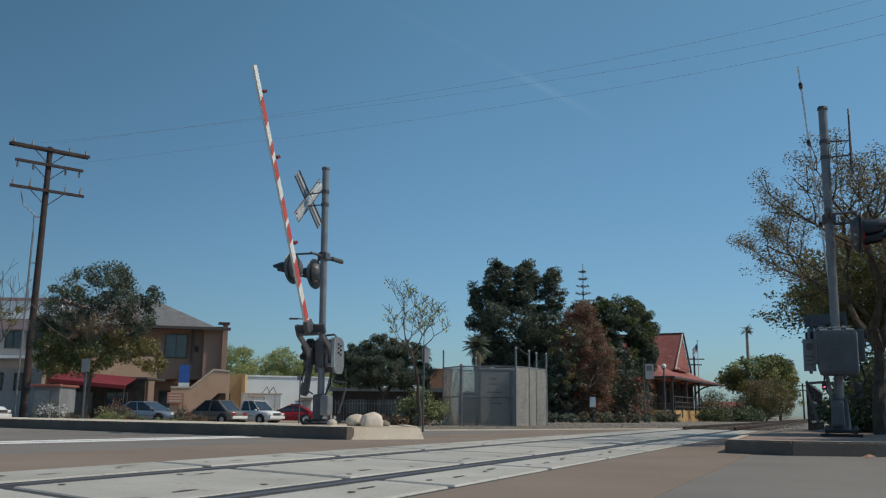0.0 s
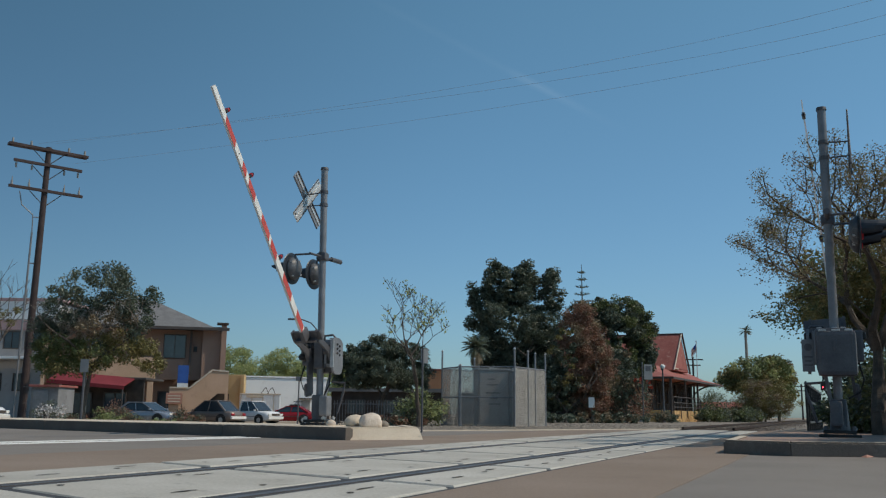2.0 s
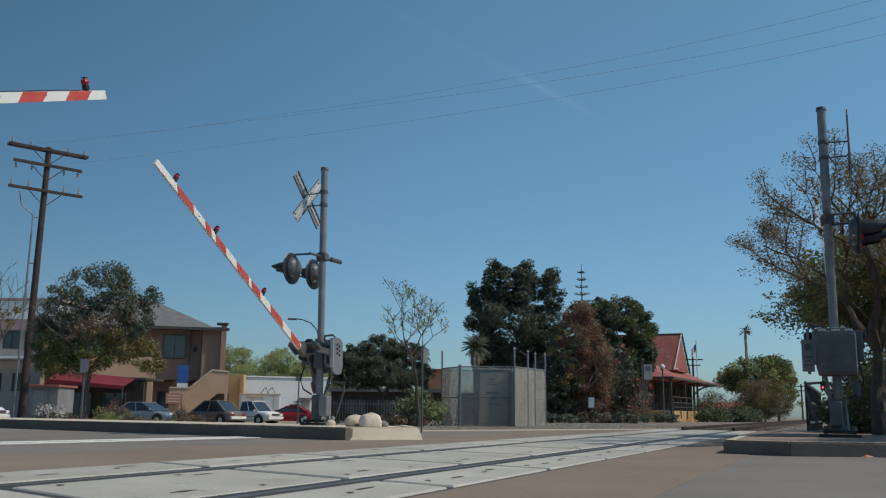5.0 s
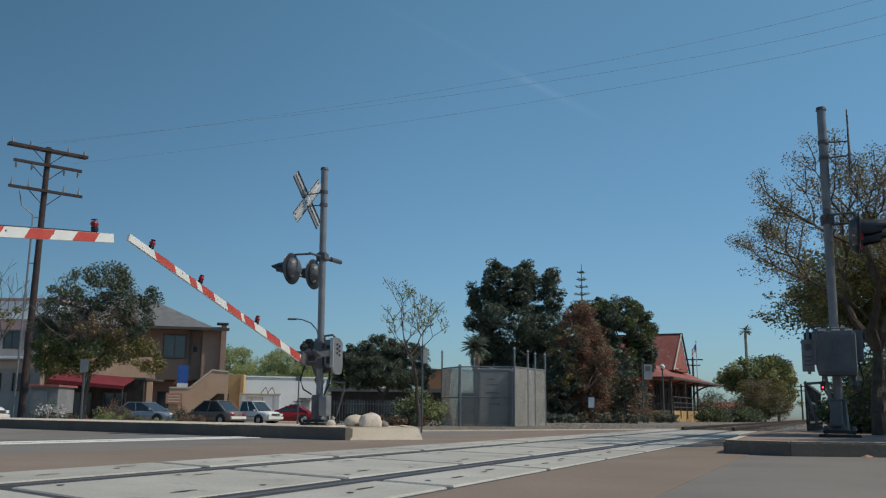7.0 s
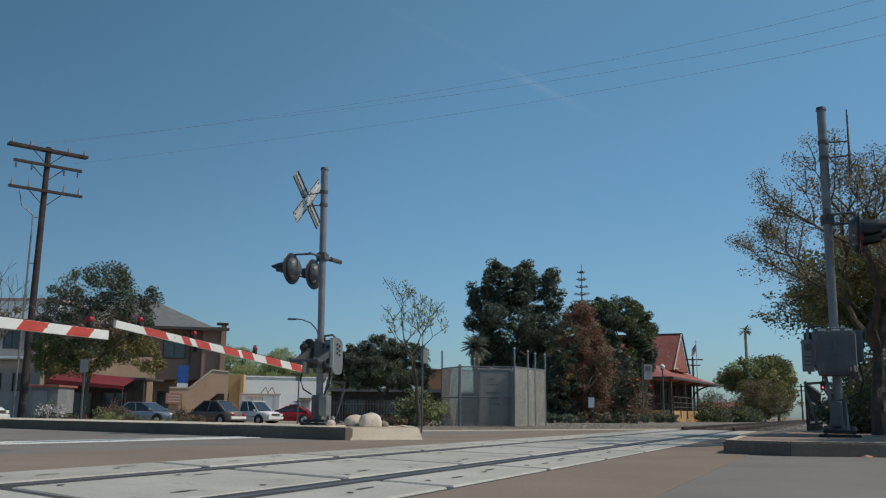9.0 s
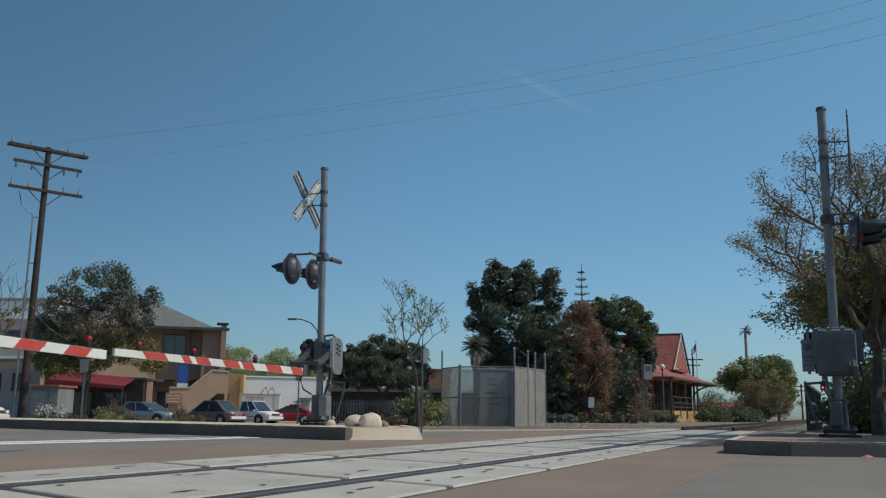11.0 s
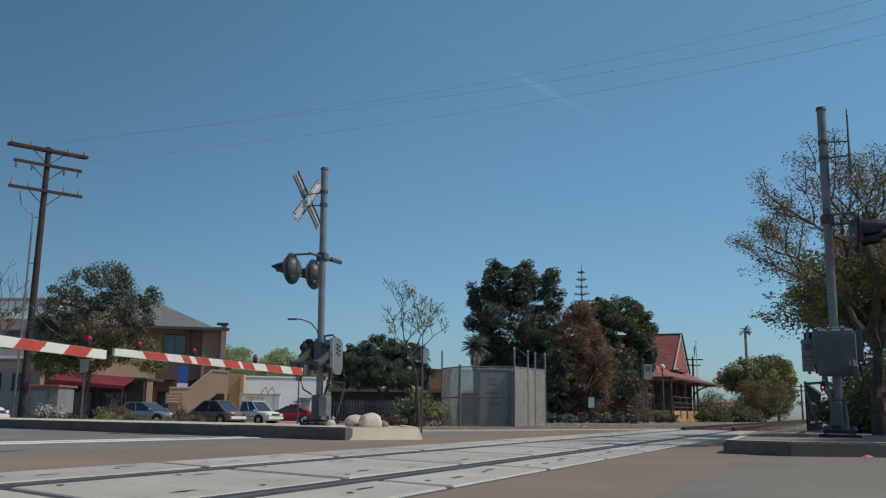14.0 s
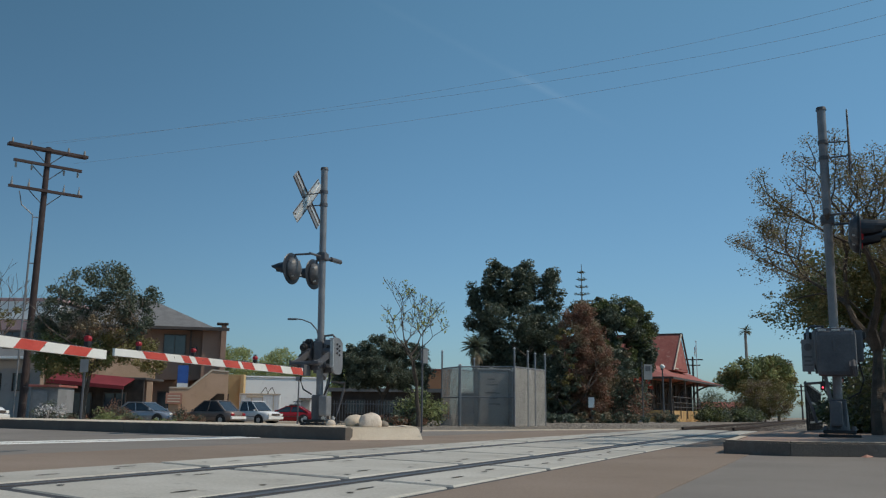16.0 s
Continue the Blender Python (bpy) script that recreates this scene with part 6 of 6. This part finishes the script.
def car(name, loc, turn, L, W, H, paint, lab, style, bumper=None):
    """Body from a side profile with rounded shoulders, glass set in, wheels, lamps. x is forward."""
    th = thing(name, loc, lab, "car" if style != "pickup" else "pickup truck", "parked cars", turn)
    h2 = L / 2
    belt = H * .60
    if style == "pickup":
        low = [(-h2, .42), (-h2, .95), (-.25, .98), (.85, 1.0), (h2 - .25, .92), (h2, .72), (h2, .38)]
        roof = [(-.35, .97), (-.2, H), (.75, H - .02), (1.45, 1.0)]
    elif style == "suv":
        low = [(-h2, .40), (-h2 + .02, 1.0), (-h2 + .15, 1.08), (.9, 1.06), (h2 - .2, .95), (h2, .75), (h2, .38)]
        roof = [(-h2 + .12, 1.06), (-h2 + .42, H), (.25, H), (1.0, 1.05)]
    else:
        low = [(-h2, .35), (-h2 + .05, .85), (-h2 + .3, .93), (.9, .92), (h2 - .35, .78), (h2, .55), (h2, .30)]
        roof = [(-h2 + .5, .92), (-h2 + 1.3, H), (.1, H), (1.1, .91)]
    def extr(pts, hw, top_in=0.0, zmid=0):
        bm = B()
        rows = []
        for sgn in (-1, 1):
            rows.append([bm.verts.new((x, sgn * (hw - (top_in if z > zmid else 0)), z)) for x, z in pts])
        bm.faces.new(rows[0]); bm.faces.new(rows[1][::-1])
        n = len(pts)
        for i in range(n):
            j = (i + 1) % n
            bm.faces.new((rows[0][i], rows[0][j], rows[1][j], rows[1][i]))
        bmesh.ops.recalc_face_normals(bm, faces=bm.faces)
        bmesh.ops.bevel(bm, geom=list(bm.edges), offset=.05, segments=2, affect="EDGES")
        return bm
    # body lofted along its length: tucked sills, round shoulders, drawn-in ends
    def top(x):
        for (xa, za), (xb, zb) in zip(low[1:-1], low[2:-1]):
            if x <= xb:
                return za + (zb - za) * max(0, x - xa) / (xb - xa)
        return low[-2][1]
    bm = B(); rings = []
    for i in range(17):
        x = -h2 + L * i / 16
        e = abs(x / h2)
        hw, tz = W / 2 * (1 - .13 * e ** 6), top(x)
        bz = .24 + .12 * e ** 8
        half = [(hw * .90, bz), (hw * .985, bz + .10), (hw, (bz + tz) / 2), (hw * .985, tz - .14), (hw * .94, tz - .035), (hw * .80, tz), (hw * .4, tz + .025)]
        rings.append([bm.verts.new((x, -y, q)) for y, q in half] + [bm.verts.new((x, y, q)) for y, q in half[::-1]])
    for ra, rb in zip(rings, rings[1:]):
        for k in range(len(ra)):
            k2 = (k + 1) % len(ra)
            bm.faces.new((ra[k], ra[k2], rb[k2], rb[k]))
    bm.faces.new(rings[0]); bm.faces.new(rings[-1][::-1])
    bmesh.ops.recalc_face_normals(bm, faces=bm.faces)
    part("body", bm, paint, th, smooth=True)
    # greenhouse: dark glass hull, painted roof and pillars
    cab = part("cabin", extr(roof, W / 2 - .07, .15, belt + .3), "glass", th, "dark tinted glass cabin")
    rw = W / 2 - .19
    part("roof_panel", box(B(), ((roof[1][0] + roof[2][0]) / 2, 0, H - .005), (roof[2][0] - roof[1][0] + .12, 2 * rw + .1, .06), None, .028), paint, cab)
    for y in (-1, 1):
        for f0, f1, r_ in ((0.0, 0.0, .055 if style == "pickup" else .075), (.52, .52, .035), (1.0, 1.0, .032)):
            b0 = Vector((roof[0][0] + (roof[3][0] - roof[0][0]) * f0, y * (W / 2 - .075), roof[0][1] - .02))
            b1 = Vector((roof[1][0] + (roof[2][0] - roof[1][0]) * f1, y * (rw + .02), H - .02))
            part("pillar", rod(B(), b0, b1, r_, r_ * .8, seg=8), paint, cab)
        part("side_trim", box(B(), (0, y * (W / 2 + .002), .58), (L * .78, .02, .035), None, .006), "trim_dark", th)
        for x in (-h2 + .85, h2 - .85):
            # black disc stands in for the shaded hollow round the wheel
            part("arch_shade_disc", rod(B(), (x, y * (W / 2 - .15), .36), (x, y * (W / 2 + .004), .36), .40, seg=24), "black", th)
    if style == "pickup":
        part("bed", box(B(), (-h2 + 1.0, 0, .97), (1.75, W - .3, .05), None, .01), "black", th)
    for x in (-h2 + .85, h2 - .85):
        for sgn in (-1, 1):
            bm = B(); rod(bm, (x, sgn * (W / 2 - .2), .33), (x, sgn * (W / 2 + .01), .33), .33, seg=20)
            w = part("tyre", bm, "tyre", th)
            bm = B(); rod(bm, (x, sgn * (W / 2 - .02), .33), (x, sgn * (W / 2 + .022), .33), .2, .17, seg=14)
            part("rim", bm, "alu", w)
    for x, s_ in ((h2, 1), (-h2, -1)):
        part("bumper", box(B(), (x + .03 * s_, 0, .48), (.14, W - .06, .2), None, .04), bumper or ("white_metal" if style != "sedan" else paint), th)
        for y in (-1, 1):
            part("headlight" if s_ > 0 else "tail_light", box(B(), (x - .0 * s_ + .012 * s_, y * (W / 2 - .25), .72), (.08, .34, .15), None, .02), "lamp_white" if s_ > 0 else "lens_red", th)
    part("grille", box(B(), (h2 + .02, 0, .72), (.05, W - .9, .15), None, .01), "trim_dark", th)
    for y in (-1, 1):
        part("mirror", box(B(), (roof[3][0] - .25, y * (W / 2 + .07), 1.02), (.12, .16, .12), None, .03), paint, th)

def vehicles():
    car("parked_van", (-25.75, 49, land(-25.7, 49)), 0, 4.6, 1.85, 1.85, "car_white", "white van parked beyond the utility pole", "suv")
    car("parked_sedan", (-19.2, 60, land(-19.2, 60)), -18, 4.5, 1.75, 1.45, "car_silver", "silver blue sedan parked before the building", "sedan")
    car("parked_sedan", (-16.5, 66, land(-16.5, 66)), 158, 4.6, 1.85, 1.66, "car_dark", "dark brown older sedan with pale bumper parked tail outward", "sedan", "white_metal")
    car("parked_pickup", (-14.35, 69, land(-14.35, 69)), -28, 4.8, 1.8, 1.68, "car_white", "white pickup truck parked nose outward", "pickup")
    car("parked_car", (-12.1, 73, land(-12.1, 73)), 180, 4.3, 1.7, 1.38, "car_red", "dark red car parked behind the signal", "sedan")

def posts_and_signs():
    s = thing("road_sign", (-.44, 20.9, 0), "thin grey post with a sign seen from behind", "road sign")
    part("post", rod(B(), (0, 0, 0), (0, 0, 1.9), .022, seg=8), "galv_dark", s)
    part("sign_panel", box(B(), (.05, .03, 1.73), (.17, .012, .34), pose(0, 0, 0, 0, 0, 12), .004), "cabinet", s)
    s = thing("road_sign", (-13.7, 35, land(-13.4, 35)), "grey post with the back of a rectangular sign", "road sign")
    part("post", rod(B(), (0, 0, -.1), (0, 0, 2.5), .05, seg=8), "galv_dark", s)
    part("sign_panel", box(B(), (0, -.06, 2.25), (.32, .02, .5), None, .006), "sign_grey", s)
    s = thing("road_sign", (12.1, 55, -.06), "pale sign on a thin post before the station", "road sign")
    part("post", rod(B(), (0, 0, -.1), (0, 0, 3.7), .035, seg=8), "galv_dark", s)
    pn = part("sign_panel", box(B(), (.36, 0, 3.1), (.5, .03, .9), None, .006), "cabinet_dark", s)
    part("marking_bar", box(B(), (.36, -.02, 3.3), (.3, .01, .3)), "mark", pn)
    s = thing("small_sign", (9.0, 55, -.06), "small white sign under the trees", "road sign")
    part("post", rod(B(), (0, 0, -.1), (0, 0, 1.0), .03, seg=6), "galv_dark", s)
    part("sign_panel", box(B(), (0, -.04, 1.25), (.36, .02, .6), None, .005), "white_metal", s)
    s = thing("lot_lamp", (-7.8, 50, land(-7.8, 50)), "thin dark post with a small square floodlight", "lamp post")
    part("post", rod(B(), (0, 0, -.1), (0, 0, 2.5), .045, .035, seg=8), "galv_dark", s)
    part("lamp_head", box(B(), (0, 0, 2.6), (.34, .2, .22), None, .03), "galv", s)
    part("bar", box(B(), (0, 0, 1.35), (.5, .05, .05)), "galv_dark", s)
    s = thing("street_lamp", (-8.1, 60, -.48), "slim grey street lamp with a curved arm", "street lamp")
    bm = B(); rod(bm, (0, 0, -.1), (0, 0, 5.6), .09, .06, seg=10)
    pts = [(0, 0, 5.6), (-.2, 0, 6.3), (-.6, 0, 6.75), (-1.2, 0, 6.98), (-1.6, 0, 7.02)]
    for a, b_ in zip(pts, pts[1:]):
        rod(bm, a, b_, .04, seg=8)
    part("pole", bm, "galv_dark", s)
    part("lamp_head", box(B(), (-1.85, 0, 7.0), (.6, .22, .12), None, .04), "galv_dark", s)
    for x, y, h in ((35.9, 130, 8.6), (42.5, 128, 5.6), (63, 160, 6.0)):
        s = thing("telegraph_pole", (x, y, -.06), "distant dark telegraph pole with crossarms", "utility pole", "far telegraph poles")
        part("pole", rod(B(), (0, 0, -.1), (0, 0, h + .3), .17, .13, seg=8), "pole_wood", s)
        for q in (.1, .9):
            part("crossarm", box(B(), (0, 0, h - q), (3.0 - q, .14, .16)), "pole_wood", s)

def fences():
    # iron fence by the car park
    th = thing("iron_fence", (-5.6, 48, land(-5.6, 48)), "grey iron picket fence along the car park", "fence")
    for z in (.25, 1.15):
        part("rail", box(B(), (1.75, 0, z), (3.6, .04, .05)), "galv_dark", th)
    for i in range(25):
        part("picket", box(B(), (.0 + i * .146, 0, .68), (.03, .03, 1.3)), "galv_dark", th)
    # dark fence running off along the track
    th = thing("track_fence", (9.7, 24.9, .0), "dark post and rail fence along the track", "fence")
    th.matrix_basis = pose(9.93, 24.9, .0, 0, 0, math.degrees(math.atan2(.912, .41)))
    rnd = random.Random(7)
    for z in (.3, .85, 1.32):
        part("rail", box(B(), (6, -.05, z), (12.3, .03, .06)), "black", th)
    for i in range(10):
        h = 1.45 + rnd.uniform(-.05, .04)
        part("post", box(B(), (i * 1.3, 0, h / 2 - .08), (.06, .055, h + .1), None, .006), "black", th)
    for i in range(60):
        part("picket", box(B(), (.1 + i * .2, .03, .72), (.07, .02, 1.3)), "black", th)

def contrail():
    m = bpy.data.materials.new("contrail")
    m.use_nodes = True
    N, L = m.node_tree.nodes, m.node_tree.links
    tc = N.new("ShaderNodeTexCoord"); sep = N.new("ShaderNodeSeparateXYZ")
    L.new(tc.outputs["Object"], sep.inputs[0])
    def curve(out, pts):
        r = N.new("ShaderNodeValToRGB")
        el = r.color_ramp.elements
        el[0].position, el[0].color = pts[0][0], (pts[0][1],) * 3 + (1,)
        el[1].position, el[1].color = pts[-1][0], (pts[-1][1],) * 3 + (1,)
        for p, v in pts[1:-1]:
            e = el.new(p); e.color = (v, v, v, 1)
        L.new(out, r.inputs[0]); return r.outputs[0]
    along = curve(sep.outputs[0], [(0, 0), (.1, .18), (.55, .25), (.62, 1), (.72, .9), (.85, .3), (1, 0)])
    across = curve(sep.outputs[1], [(0, 0), (.5, 1), (1, 0)])
    nz = N.new("ShaderNodeTexNoise"); nz.inputs["Scale"].default_value = 14; L.new(tc.outputs["Object"], nz.inputs["Vector"])
    m1 = N.new("ShaderNodeMath"); m1.operation = "MULTIPLY"; L.new(along, m1.inputs[0]); L.new(across, m1.inputs[1])
    m2 = N.new("ShaderNodeMath"); m2.operation = "MULTIPLY"; L.new(m1.outputs[0], m2.inputs[0]); L.new(nz.outputs["Fac"], m2.inputs[1])
    m3 = N.new("ShaderNodeMath"); m3.operation = "MULTIPLY"; L.new(m2.outputs[0], m3.inputs[0]); m3.inputs[1].default_value = .12
    # emission replaces the sunlight that brightens the vapour
    tp = N.new("ShaderNodeBsdfTransparent"); tl = N.new("ShaderNodeEmission"); tl.inputs[0].default_value = (.62, .76, .86, 1)
    ms = N.new("ShaderNodeMixShader"); L.new(m3.outputs[0], ms.inputs[0]); L.new(tp.outputs[0], ms.inputs[1]); L.new(tl.outputs[0], ms.inputs[2])
    L.new(ms.outputs[0], N["Material Output"].inputs["Surface"])
    M["contrail"] = m
    a, b_ = Vector(CON[0]), Vector(CON[1])
    d = b_ - a
    up = d.cross(Vector((0, 1, 0))).normalized() * 34
    ob = raw("contrail", [(0, 0, 0), (1, 0, 0), (1, 1, 0), (0, 1, 0)], [(0, 1, 2, 3)], "contrail")
    mm = Matrix((d, up, d.cross(up).normalized() * 1)).transposed().to_4x4()
    ob.matrix_basis = Matrix.Translation(a - up / 2) @ mm
    ob.visible_shadow = False
    tagged(ob, "faint white vapour trail fading across the sky", "contrail", kind="structure")

CON = ((-249, 2500, 1221), (527, 2500, 803))
def litter():
    for x, y, a in ((4.62, 10.03, 20), (4.95, 9.95, 70)):
        bm = B()
        v = [bm.verts.new(p) for p in ((-.05, -.03, .004), (.06, -.035, .012), (.05, .04, .02), (-.06, .03, .008), (0, 0, .035))]
        for f_ in ((0, 1, 4), (1, 2, 4), (2, 3, 4), (3, 0, 4), (3, 2, 1, 0)):
            bm.faces.new([v[i] for i in f_])
        ob = part("paper_scrap", bm, "sign_red"); ob.matrix_basis = pose(x, y, 0, 0, 0, a)
        tagged(ob, "crumpled orange paper scrap on the road", "litter", "scraps by the kerb")

litter(); utility_pole(); wires(); enclosure(); boulders(); vehicles(); posts_and_signs(); fences(); contrail()

motions()
